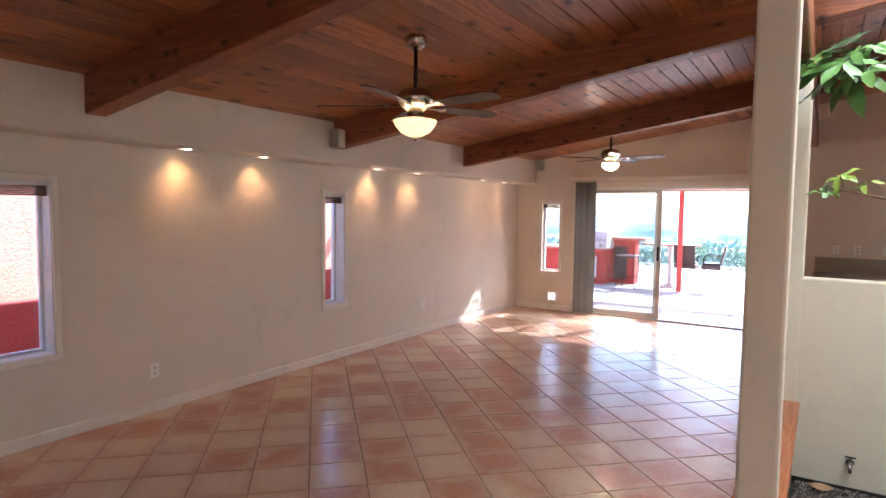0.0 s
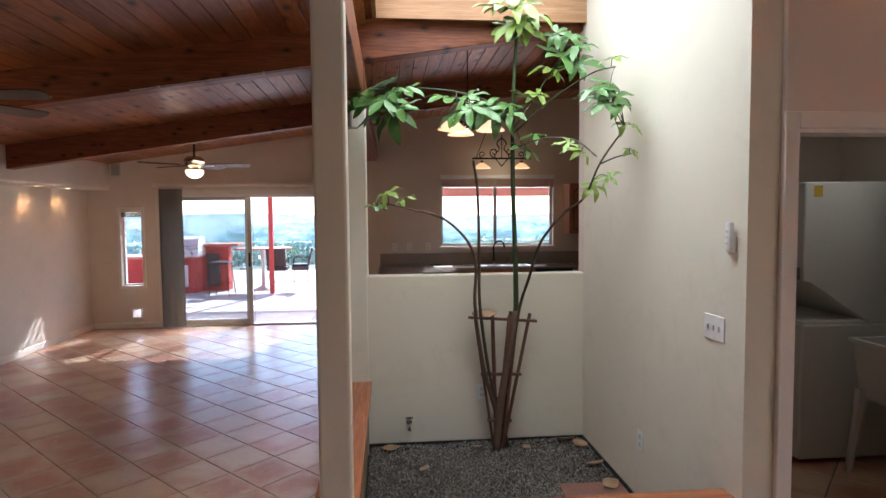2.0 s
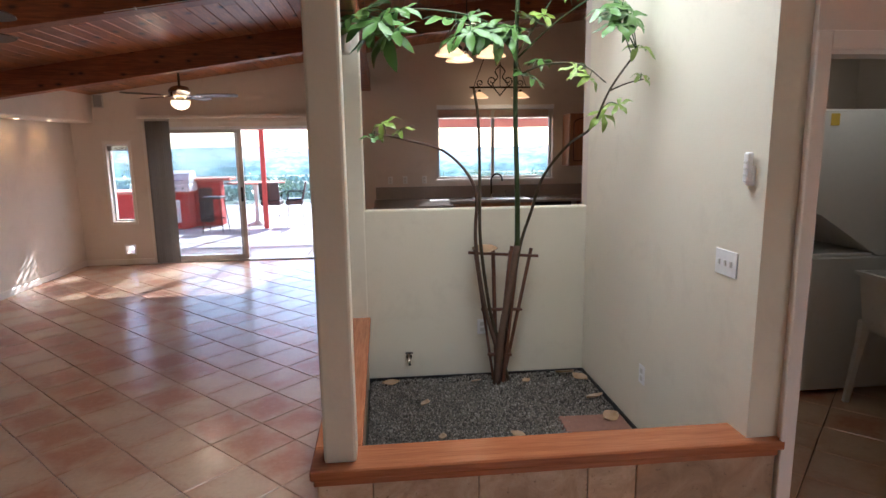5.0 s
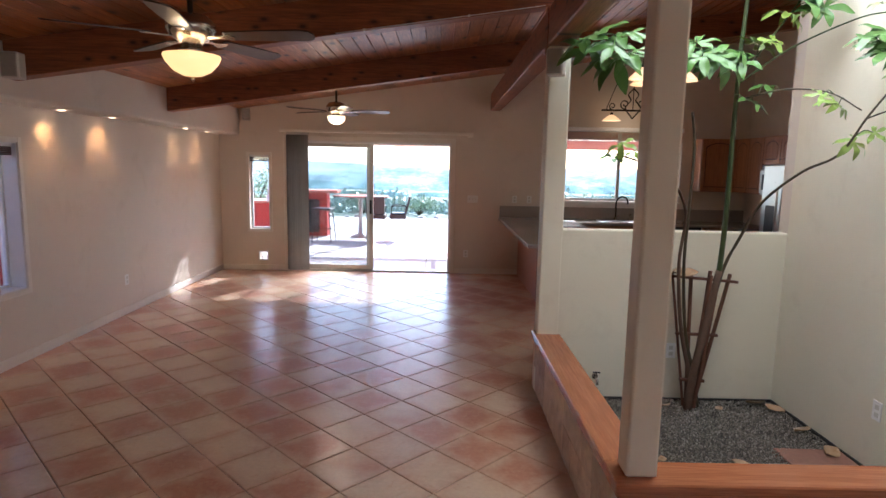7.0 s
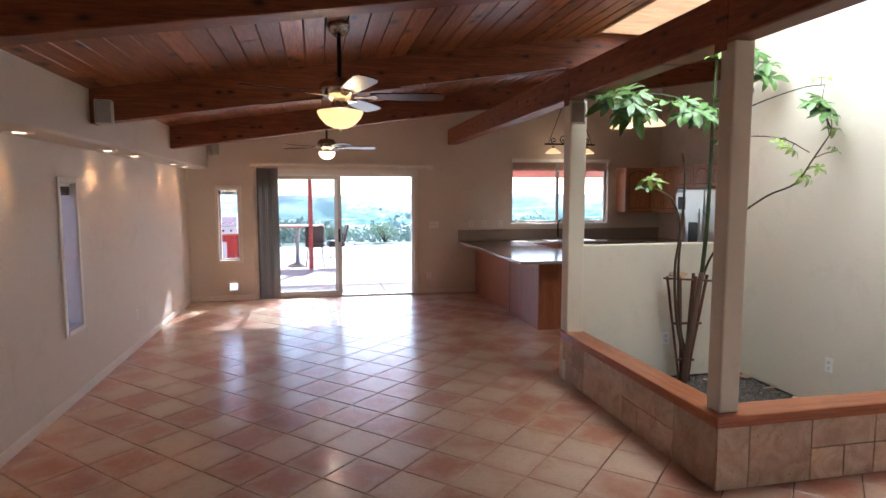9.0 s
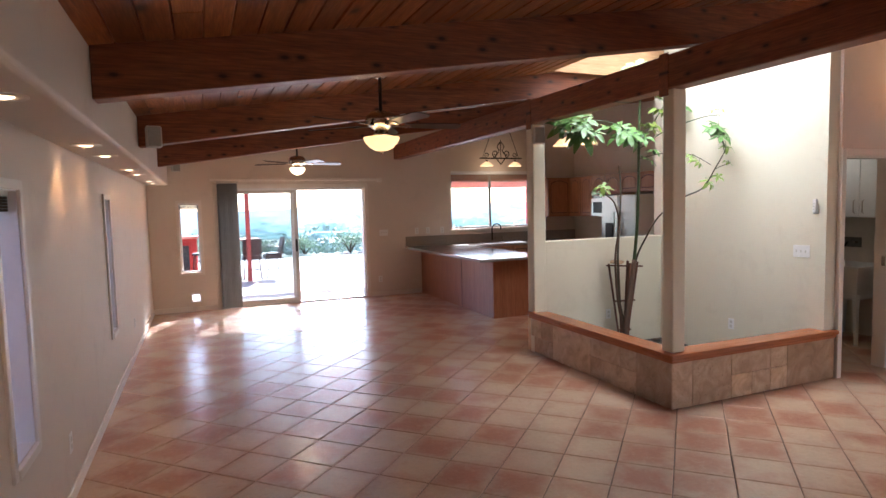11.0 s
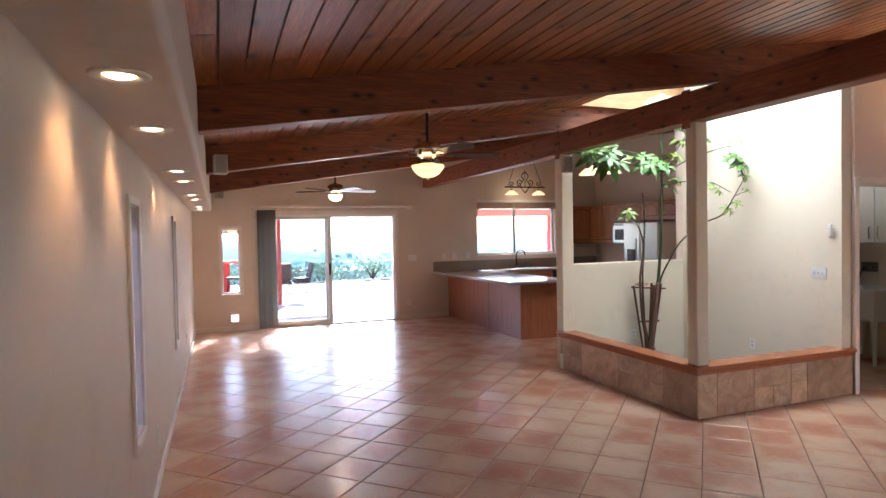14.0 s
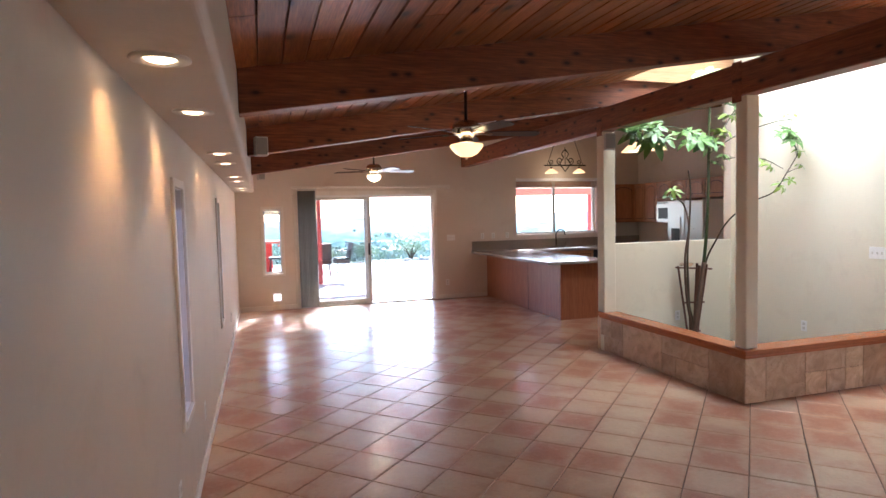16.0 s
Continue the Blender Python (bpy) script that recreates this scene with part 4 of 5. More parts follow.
def ceiling_fan(place, turn, bowl, lit, label):
    """Ceiling fan with canopy, rod, housing, five blades and a bowl lamp; z of place is the blade plane."""
    f = thing("ceiling_fan", place, label, "ceiling fan")
    top = ceil_z(place[0]) - place[2]
    metal = NICKEL
    part("canopy", lathe([(0, top + 0.01), (0.068, top + 0.005), (0.072, top - 0.02), (0.06, top - 0.06), (0.03, top - 0.085), (0, top - 0.085)], 24), metal, f, "brushed nickel canopy", smooth=True)
    part("rod", tube([(0, 0, top - 0.08), (0, 0, 0.1)], 0.014, 12), IRON, f, "dark down rod", smooth=True)
    part("housing", lathe([(0, 0.13), (0.035, 0.125), (0.09, 0.11), (0.122, 0.075), (0.125, 0.04), (0.105, 0.01), (0.07, -0.015), (0.05, -0.03), (0, -0.03)], 32), metal, f, "polished nickel motor housing", smooth=True)
    part("lamp_collar", lathe([(0.05, -0.02), (0.055, -0.05), (0.075, -0.07), (0.05, -0.085), (0, -0.085)], 24), metal, f, smooth=True)
    if bowl:
        part("bowl", lathe([(0.142, -0.085), (0.145, -0.093), (0.130, -0.125), (0.095, -0.165), (0.05, -0.188), (0, -0.193)], 32), lit, f, "lit amber glass bowl", smooth=True)
        part("finial", lathe([(0, -0.195), (0.012, -0.2), (0.009, -0.215), (0, -0.225)], 12), metal, f, smooth=True)
    else:
        part("bowl", lathe([(0.105, -0.05), (0.11, -0.07), (0.10, -0.105), (0.07, -0.135), (0.03, -0.15), (0, -0.152)], 32), lit, f, "lit frosted glass bowl", smooth=True)
    for k in range(5):
        a = turn + 72 * k
        m = pose(0, 0, 0.005, 0, 0, a) @ pose(0, 0, 0, -11, 0, 0)
        arm = bmesh.new()
        prism(arm, [(0.09, -0.02), (0.16, -0.012), (0.22, -0.04), (0.24, 0.0), (0.22, 0.04), (0.16, 0.012), (0.09, 0.02)], "z", -0.004, 0.002)
        part("blade_arm", arm, metal, f, at=m)
        bl = bmesh.new()
        pts = [(0.19, -0.048), (0.40, -0.062), (0.60, -0.066), (0.645, -0.05), (0.66, -0.015), (0.66, 0.02), (0.645, 0.052), (0.60, 0.066), (0.40, 0.062), (0.19, 0.048)]
        prism(bl, pts, "z", 0.003, 0.010)
        part("blade", bl, BLADE, f, "dark walnut blade", at=m)
    return f


ceiling_fan((2.15, -6.09, 2.325), -7, True, SHADE_GLASS, "brushed nickel ceiling fan with dark blades and lit amber bowl")
ceiling_fan((2.14, -1.79, 2.335), 4, False, FAN_GLOBE, "dark ceiling fan with lit frosted bowl near the door")
bulb("fan_bulb", (2.15, -6.09, 2.272), 8.0, WARM, 0.06)
bulb("fan_bulb_far", (2.14, -1.79, 2.16), 2, WARM, 0.06)


def pendant_shade(parent, x, y, z, r=0.1):
    part("shade", lathe([(0.022, 0.075), (0.03, 0.07), (r * 0.52, 0.045), (r * 0.82, 0.010), (r, -0.012), (r * 0.97, -0.015), (r * 0.78, 0.006), (r * 0.48, 0.04), (0.02, 0.066)], 24), SHADE_SMALL, parent,
         "lit amber glass shade", smooth=True, at=pose(x, y, z))
    part("holder", lathe([(0, 0.11), (0.02, 0.105), (0.024, 0.075), (0, 0.07)], 12), IRON, parent, at=pose(x, y, z))


def spiral(cx, cz, r, turns, start, flip=1):
    n = 22
    return [(cx + flip * r * (1 - 0.75 * i / n) * math.cos(start + turns * 2 * math.pi * i / n), 0, cz + r * (1 - 0.75 * i / n) * math.sin(start + turns * 2 * math.pi * i / n)) for i in range(n + 1)]


il = thing("pendant_lamp", (6.28, -0.36, 2.565), "wrought-iron scroll pendant with two lit amber shades over the sink", "pendant lamp")
part("bar", tube([(-0.46, 0, 0), (0.46, 0, 0)], 0.014, 8), IRON, il)
for sgn in (-1, 1):
    part("scroll", tube(spiral(sgn * 0.12, 0.09, 0.072, 1.25, -1.57, sgn), 0.010, 6), IRON, il, smooth=True)
    part("scroll", tube(spiral(sgn * 0.30, 0.06, 0.054, 1.2, -1.57, sgn), 0.009, 6), IRON, il, smooth=True)
    part("scroll", tube(smooth_line([(0, 0, 0.32), (sgn * 0.075, 0, 0.23), (sgn * 0.036, 0, 0.145), (sgn * 0.11, 0, 0.036), (0, 0, -0.12)], 5), 0.010, 6), IRON, il, smooth=True)
    part("hanger", tube([(sgn * 0.40, 0, 0.0), (sgn * 0.08, 0, ceil_z(6.28) - 2.565)], 0.006, 6), IRON, il)
    pendant_shade(il, sgn * 0.31, 0, -0.14, 0.135)
part("rod", tube([(0, 0, 0.0), (0, 0, 0.36)], 0.007, 6), IRON, il)
part("canopy", lathe([(0, 0.02), (0.09, 0.015), (0.08, -0.02), (0, -0.03)], 20), IRON, il, at=pose(0, 0, ceil_z(6.28) - 2.565))

ch = thing("chandelier", (5.22, -4.30, 2.55), "iron chandelier with three lit amber glass shades", "chandelier")
part("stem", tube([(0, 0, -0.1), (0, 0, 0.16)], 0.012, 10), IRON, ch)
part("chain", tube([(0, 0, 0.15), (0, 0, ceil_z(5.22) - 2.55)], 0.005, 6), IRON, ch)
for k in range(3):
    a = radians(100 + 120 * k)
    cx, cy = 0.2 * math.cos(a), 0.2 * math.sin(a)
    part("arm", tube(smooth_line([(0, 0, -0.06), (cx * 0.5, cy * 0.5, -0.1), (cx, cy, 0.0), (cx, cy, -0.02)], 5), 0.007, 6), IRON, ch, smooth=True)
    pendant_shade(ch, cx, cy, -0.12, 0.12)
part("canopy", lathe([(0, 0.02), (0.07, 0.015), (0.06, -0.02), (0, -0.03)], 20), IRON, ch, at=pose(0, 0, ceil_z(5.22) - 2.55))
bulb("chandelier_bulb", (5.22, -4.30, 2.38), 1.5, WARM, 0.06)
bulb("sink_bulb", (6.28, -0.36, 2.36), 0.6, WARM, 0.06)

sc = thing("wall_sconce", (7.77, -7.08, 1.97), "small glowing half-bowl sconce on the hall wall", "wall lamp")
part("bowl", lathe([(0.14, 0.09), (0.13, 0.05), (0.09, 0.01), (0, -0.01)], 24), SHADE_SMALL, sc, smooth=True, at=pose(0, -0.14, 0))
part("bracket", one(-0.04, 0.04, -0.02, 0, -0.03, 0.08, bevel=0.005), NICKEL, sc)
spot("sconce_beam", (7.77, -7.22, 2.09), (7.7, -7.12, 3.2), 58, 150, (1.0, 0.58, 0.25), 0.06)

# Thin white line added to draw the beam's lit lower edge.
wire = thing("speaker_wire", (2.7, -4.937, 0.0), "thin white line added for the beam's lit lower edge", "wire")
part("edge_line", tube([(k * 0.37, 0.0, ceil_z(2.7 + k * 0.37) - 0.256) for k in range(5)], 0.0025, 6), WHITE, wire)
for k in range(2):
    zz = ceil_z(2.9 + k * 0.74) - 0.256
    part("edge_tab", one(0.2 + k * 0.74 - 0.006, 0.2 + k * 0.74 + 0.006, -0.007, 0.007, zz - 0.007, zz + 0.007), WHITE, wire)

# ---------------------------------------------------------------- kitchen
def cabinet(name, x0, x1, y0, y1, z0, z1, face, doors, label, m=CABINET, arched=True, knob=True):
    """A cabinet with framed doors on the side named by face ('-x' or '-y')."""
    c = thing(name, ((x0 + x1) / 2, (y0 + y1) / 2, z0), label, "cabinet", "kitchen cabinets")
    ox, oy, oz = (x0 + x1) / 2, (y0 + y1) / 2, z0
    part("body", one(x0 - ox, x1 - ox, y0 - oy, y1 - oy, 0, z1 - z0, bevel=0.003), m, c)
    a0, a1 = (y0 - oy, y1 - oy) if face == "-x" else (x0 - ox, x1 - ox)
    d = x0 - ox if face == "-x" else y0 - oy
    w = (a1 - a0) / doors
    H = z1 - z0
    for k in range(doors):
        u0, u1 = a0 + w * k + 0.008, a0 + w * (k + 1) - 0.008

        def slab(nm, p, lo, hi, parent, dep0, dep1, mm, lab=""):
            r = (d - dep1, d - dep0, p[0], p[1], lo, hi) if face == "-x" else (p[0], p[1], d - dep1, d - dep0, lo, hi)
            return part(nm, one(*r, bevel=0.003), mm, parent, lab)
        # Darker slab behind rails and panel; it shows in the grooves.
        door = slab("door", (u0, u1), 0.012, H - 0.012, c, 0.0, 0.018, GROOVE_WOOD)
        s_ = 0.055
        slab("stile", (u0, u0 + s_), 0.012, H - 0.012, door, 0.018, 0.026, m)
        slab("stile", (u1 - s_, u1), 0.012, H - 0.012, door, 0.018, 0.026, m)
        slab("rail", (u0 + s_, u1 - s_), 0.012, 0.012 + s_, door, 0.018, 0.026, m)
        if arched and H > 0.3:
            bm = bmesh.new()
            n = 8
            top = H - 0.012
            pts = [(u0 + s_, top), (u0 + s_, top - 0.11)]
            for i in range(n + 1):
                t = i / n
                pts.append((u0 + s_ + (u1 - u0 - 2 * s_) * t, top - 0.11 + 0.065 * math.sin(math.pi * t) ** 0.7))
            pts += [(u1 - s_, top)]
            prism(bm, pts, "x" if face == "-x" else "y", d - 0.026, d - 0.018)
            part("arched_rail", bm, m, door)
        else:
            slab("rail", (u0 + s_, u1 - s_), H - 0.012 - s_, H - 0.012, door, 0.018, 0.026, m)
        inset = s_ + 0.014
        rise = 0.065 if arched and H > 0.3 else 0.0
        low_top = H - 0.012 - (0.11 if rise else s_) - 0.014
        face_pts = [(u0 + inset, 0.012 + inset), (u1 - inset, 0.012 + inset)]
        for i in range(9):
            t = 1 - i / 8
            face_pts.append((u0 + inset + (u1 - u0 - 2 * inset) * t, low_top + rise * math.sin(math.pi * t) ** 0.7 if 0 < i < 8 else low_top))
        raised = bmesh.new()
        prism(raised, face_pts, "x" if face == "-x" else "y", d - 0.025, d - 0.017)
        part("raised_panel", raised, m, door)
        if knob:
            slab("knob", (u1 - 0.035, u1 - 0.015), 0.06, 0.08, door, 0.026, 0.045, NICKEL, "small metal knob")
    return c


UP = "honey-brown oak wall cabinet with arched panel doors"
cabinet("wall_cabinet", 7.36, 7.905, -0.33, 0.0, 1.39, 2.18, "-y", 1, UP)
cabinet("wall_cabinet", 7.905, 8.24, -1.10, -0.33, 1.39, 2.18, "-x", 2, UP)
cabinet("wall_cabinet", 7.905, 8.24, -1.93, -1.10, 1.80, 2.18, "-x", 2, "short oak wall cabinet above the microwave")
cabinet("wall_cabinet", 7.905, 8.24, -2.90, -1.93, 1.83, 2.18, "-x", 2, "short oak wall cabinet above the fridge")
BASE_C = "brown oak base cabinet with panel doors"
cabinet("base_cabinet", 5.24, 6.0, -0.60, 0.0, 0.09, 0.87, "-y", 2, BASE_C, arched=False)
cabinet("base_cabinet", 6.0, 6.75, -0.60, 0.0, 0.09, 0.87, "-y", 2, BASE_C, arched=False)
dw = thing("dishwasher", (7.05, -0.3, 0.0), "black dishwasher under the counter", "dishwasher")
part("body", one(-0.29, 0.29, -0.29, 0.29, 0.09, 0.87, bevel=0.004), BLACK, dw)
part("door", one(-0.285, 0.285, -0.315, -0.29, 0.16, 0.80, bevel=0.008), BLACK, dw)
part("handle", tube([(-0.2, -0.345, 0.76), (0.2, -0.345, 0.76)], 0.01, 8), STEEL, dw)
cabinet("base_cabinet", 7.64, 8.24, -1.10, 0.0, 0.09, 0.87, "-x", 2, BASE_C, arched=False)

# counters
ct = thing("worktop", (6.3, -0.3, 0.87), "speckled grey-brown stone worktop along the end wall", "worktop")
part("slab", one(-1.15, 1.94, -0.33, 0.3, 0, 0.04, bevel=0.006), COUNTER, ct)
part("slab", one(1.30, 1.94, -0.82, -0.33, 0, 0.04, bevel=0.006), COUNTER, ct)
part("splashback", one(-1.91, 1.94, 0.28, 0.3, 0.04, 0.225, bevel=0.003), COUNTER, ct)
part("basin_rim", one(-0.42, 0.42, -0.25, 0.17, 0.04, 0.047, bevel=0.003), STEEL, ct, "steel sink rim")
part("basin", one(-0.37, 0.37, -0.21, 0.13, 0.0472, 0.0485), BLACK, ct, "dark sink basin")
fc = thing("kitchen_tap", (6.20, -0.09, 0.91), "tall gooseneck kitchen tap", "tap")
part("neck", tube(smooth_line([(0, 0, 0), (0, 0, 0.16), (0, 0, 0.28), (0.03, -0.02, 0.345), (0.085, -0.05, 0.37), (0.14, -0.08, 0.335), (0.155, -0.09, 0.26)], 5), 0.013, 10), IRON, fc, smooth=True)
part("foot", lathe([(0, 0), (0.028, 0), (0.022, 0.05), (0, 0.05)], 16), NICKEL, fc)
part("lever", tube([(0.02, 0, 0.05), (0.07, 0, 0.09)], 0.006, 8), NICKEL, fc)
sd_ = thing("soap_pump", (6.42, -0.10, 0.91), "small metal soap pump beside the sink", "soap pump")
part("pump", tube(smooth_line([(0, 0, 0), (0, 0, 0.09), (0, -0.05, 0.10)], 4), 0.008, 8), NICKEL, sd_, smooth=True)
pen = thing("peninsula", (4.94, -1.48, 0.0), "red-brown veneered kitchen peninsula with overhanging stone top", "counter")
part("side_panel", one(-0.24, -0.225, -1.53, 1.478, 0.0, 0.868, bevel=0.002), PANEL, pen)
part("end_panel", one(-0.24, 0.50, -1.546, -1.532, 0.0, 0.868, bevel=0.002), PANEL, pen)
part("body", one(-0.223, 0.26, -1.53, 1.478, 0.0, 0.868), PANEL, pen)
part("carcass", one(0.262, 0.49, -1.53, 0.86, 0.09, 0.866), CABINET, pen)
part("worktop", one(-0.57, 0.53, -1.79, 0.848, 0.868, 0.908, bevel=0.006, seg=2), COUNTER, pen, "speckled stone worktop")
part("worktop", one(-0.57, 0.208, 0.85, 1.455, 0.868, 0.908, bevel=0.004), COUNTER, pen, "speckled stone worktop")
part("panel_joint", one(-0.243, -0.24, -0.42, -0.412, 0.0, 0.868), BLACK, pen)
sheet = thing("paper", (5.35, -0.42, 0.912), "folded white paper lying on the worktop", "paper")
part("sheet", one(-0.14, 0.14, -0.1, 0.1, 0, 0.004), ENAMEL, sheet)

mw = thing("microwave", (8.05, -1.515, 1.39), "stainless over-range microwave with dark window", "microwave")
part("case", one(-0.17, 0.19, -0.41, 0.41, 0, 0.405, bevel=0.006), STEEL, mw)
part("door", one(-0.195, -0.17, -0.18, 0.40, 0.02, 0.34, bevel=0.005), STEEL, mw)
part("window", one(-0.199, -0.195, -0.12, 0.34, 0.07, 0.28, bevel=0.002), BLACK, mw, "dark glass window")
part("keypad", one(-0.199, -0.17, -0.40, -0.2, 0.02, 0.34, bevel=0.003), BLACK, mw)
part("handle", tube([(-0.235, -0.165, 0.05), (-0.235, -0.165, 0.31)], 0.011, 8), STEEL, mw)
for k in range(4):
    part("vent_slat", one(-0.185, -0.17, -0.38, 0.38, 0.352 + 0.012 * k, 0.358 + 0.012 * k), BLACK, mw)
rg = thing("cooker", (7.93, -1.515, 0.0), "black and steel cooker under the microwave", "cooker")
part("body", one(-0.31, 0.31, -0.38, 0.38, 0.02, 0.90, bevel=0.006), STEEL, rg)
part("hob", one(-0.31, 0.31, -0.38, 0.38, 0.90, 0.915, bevel=0.003), BLACK, rg)
part("oven_door", one(-0.335, -0.31, -0.37, 0.37, 0.2, 0.72, bevel=0.006), BLACK, rg)
part("handle", tube([(-0.37, -0.32, 0.70), (-0.37, 0.32, 0.70)], 0.011, 8), STEEL, rg)
fr = thing("fridge", (7.84, -2.42, 0.0), "tall stainless fridge with pale grey sides", "fridge")
part("case", one(-0.34, 0.39, -0.45, 0.45, 0.02, 1.79, bevel=0.006), ENAMEL, fr, "pale grey painted case")
part("door", one(-0.40, -0.342, 0.005, 0.448, 0.05, 1.785, bevel=0.012), STEEL, fr)
part("door", one(-0.40, -0.342, -0.448, -0.005, 0.05, 1.785, bevel=0.012), STEEL, fr)
part("handle", tube([(-0.44, 0.05, 0.6), (-0.44, 0.05, 1.5)], 0.012, 8), STEEL, fr)
part("handle", tube([(-0.44, -0.05, 0.6), (-0.44, -0.05, 1.5)], 0.012, 8), STEEL, fr)
part("dispenser", one(-0.405, -0.398, 0.12, 0.34, 0.95, 1.3, bevel=0.003), BLACK, fr, "black water dispenser")

# ---------------------------------------------------------------- laundry
wd = thing("stacked_washer_dryer", (7.62, -5.38, 0.0), "white stacked washer and dryer", "washer dryer")
part("washer", one(-0.36, 0.33, -0.36, 0.34, 0.03, 0.95, bevel=0.01), ENAMEL, wd)
part("washer_lid", one(-0.35, 0.1, -0.35, 0.33, 0.95, 0.975, bevel=0.006), ENAMEL, wd)
bm = bmesh.new()
prism(bm, [(0.33, 0.95), (0.12, 0.95), (-0.30, 1.24), (-0.36, 1.24), (-0.36, 1.90), (0.33, 1.90)], "y", -0.36, 0.34)
bmesh.ops.bevel(bm, geom=list(bm.edges), offset=0.008, segments=1, affect="EDGES")
part("dryer", bm, ENAMEL, wd)
part("dryer_door", one(-0.378, -0.36, -0.24, 0.24, 1.36, 1.80, bevel=0.012), ENAMEL, wd)
part("window", one(-0.382, -0.378, -0.20, 0.20, 1.42, 1.74), GREY, wd)
part("panel", one(-0.372, -0.36, -0.33, 0.31, 1.25, 1.33, bevel=0.004), GREY, wd)
for k in range(3):
    part("knob", lathe([(0, 0), (0.028, 0), (0.024, 0.025), (0, 0.027)], 16), ENAMEL, wd, at=pose(-0.372, -0.25 + 0.2 * k, 1.29, 0, -90, 0))
part("sticker", one(-0.30, -0.24, -0.3625, -0.361, 1.80, 1.875), plain("yellow_sticker", (0.6, 0.42, 0.05), 0.6), wd, "yellow energy sticker")
lc = thing("laundry_cabinet", (7.96, -6.22, 1.43), "white two-door laundry wall cabinet", "cabinet")
part("body", one(-0.16, 0.16, -0.42, 0.42, 0, 0.78, bevel=0.003), ENAMEL, lc)
for s0, s1, hy in ((-0.415, -0.004, -0.05), (0.004, 0.415, 0.05)):
    d_ = part("door", one(-0.18, -0.16, s0, s1, 0.005, 0.775, bevel=0.004), ENAMEL, lc)
    part("handle", tube([(-0.18, hy, 0.05), (-0.205, hy, 0.06), (-0.205, hy, 0.19), (-0.18, hy, 0.2)], 0.006, 8), NICKEL, d_)
us = thing("utility_sink", (7.81, -6.13, 0.0), "white plastic laundry sink on four splayed legs", "sink")
bm = bmesh.new()
outer = [(-0.30, -0.27), (0.30, -0.27), (0.30, 0.27), (-0.30, 0.27)]
rings = []
for sc_, z in ((0.80, 0.50), (0.86, 0.52), (0.97, 0.86), (1.04, 0.86), (1.04, 0.885), (0.93, 0.885), (0.80, 0.56)):
    rings.append([bm.verts.new((a * sc_, b * sc_, z)) for a, b in outer])
bm.faces.new(rings[0])
bm.faces.new(rings[-1])
for r0, r1 in zip(rings, rings[1:]):
    for k in range(4):
        bm.faces.new((r0[k], r0[(k + 1) % 4], r1[(k + 1) % 4], r1[k]))
part("tub", bm, ENAMEL, us)
for a, b in outer:
    leg = bmesh.new()
    tube([(a * 0.82, b * 0.82, 0.56), (a * 0.86, b * 0.86, 0.4), (a * 0.98, b * 0.98, 0.0)], 0.045, 6, leg, tip=0.022)
    part("leg", leg, ENAMEL, us)
ll = thing("ceiling_light", (7.3, -6.1, 2.36), "lit flat laundry ceiling light", "ceiling light")
part("frame", one(-0.32, 0.32, -0.18, 0.18, 0.0, 0.04, bevel=0.004), WHITE, ll)
part("diffuser", one(-0.30, 0.30, -0.16, 0.16, -0.03, 0.0, bevel=0.012), TUBE, ll, "glowing diffuser")
structure("ceiling_laundry", one(6.16, 8.12, -6.95, -4.98, 2.40, 2.46), WALL, "plain laundry ceiling", "ceiling")
hose = thing("supply_valves", (8.12, -5.95, 1.12), "brass supply valves and hoses on the laundry wall", "valves")
part("box", one(-0.02, 0, -0.1, 0.1, -0.06, 0.06, bevel=0.004), GREY, hose)
part("hose", tube(smooth_line([(-0.03, 0.05, 0), (-0.1, 0.06, -0.1), (-0.05, 0.1, -0.35)], 5), 0.012, 8), BLACK, hose, smooth=True)
part("valve", tube([(-0.02, -0.05, 0), (-0.07, -0.05, 0)], 0.015, 8), NICKEL, hose)

# ---------------------------------------------------------------- outdoors
tagged(structure("patio", one(-6, 14, 0.2, 10.6, -0.135, -0.07), CONCRETE, "pale concrete patio slab", "patio"))
for k, x_ in enumerate((-2.0, 0.6, 3.2, 5.8, 8.4)):
    structure("patio_joint", one(x_, x_ + 0.012, 0.2, 10.6, -0.07, -0.066), GROUT, "dark joint in the patio slab", "joint")
for y_ in (2.4, 4.9, 7.4):
    structure("patio_joint", one(-6, 14, y_, y_ + 0.012, -0.07, -0.066), GROUT, "dark joint in the patio slab", "joint")

# ground to the horizon
xs = [-4000, -1500, -600, -250, -100, -50, -25, -12, -4, 4, 12, 25, 50, 100, 250, 600, 1500, 4000]
ys = [-60, -14, 0, 10.6, 13, 15, 18, 22, 28, 36, 48, 65, 90, 130, 200, 320, 600, 1200, 2400, 4200]
gv, gf = [], []


def ground_z(px, py):
    """Height of the hillside under a place."""
    if py <= 13:
        return -0.16
    z = -0.16 - 0.085 * (py - 13) if py < 200 else -16.1 - 0.03 * (py - 200)
    return max(z, -70.0) + 0.5 * noise.noise((px / 9.0, py / 9.0, 3.1)) * min(1, (py - 13) / 12)


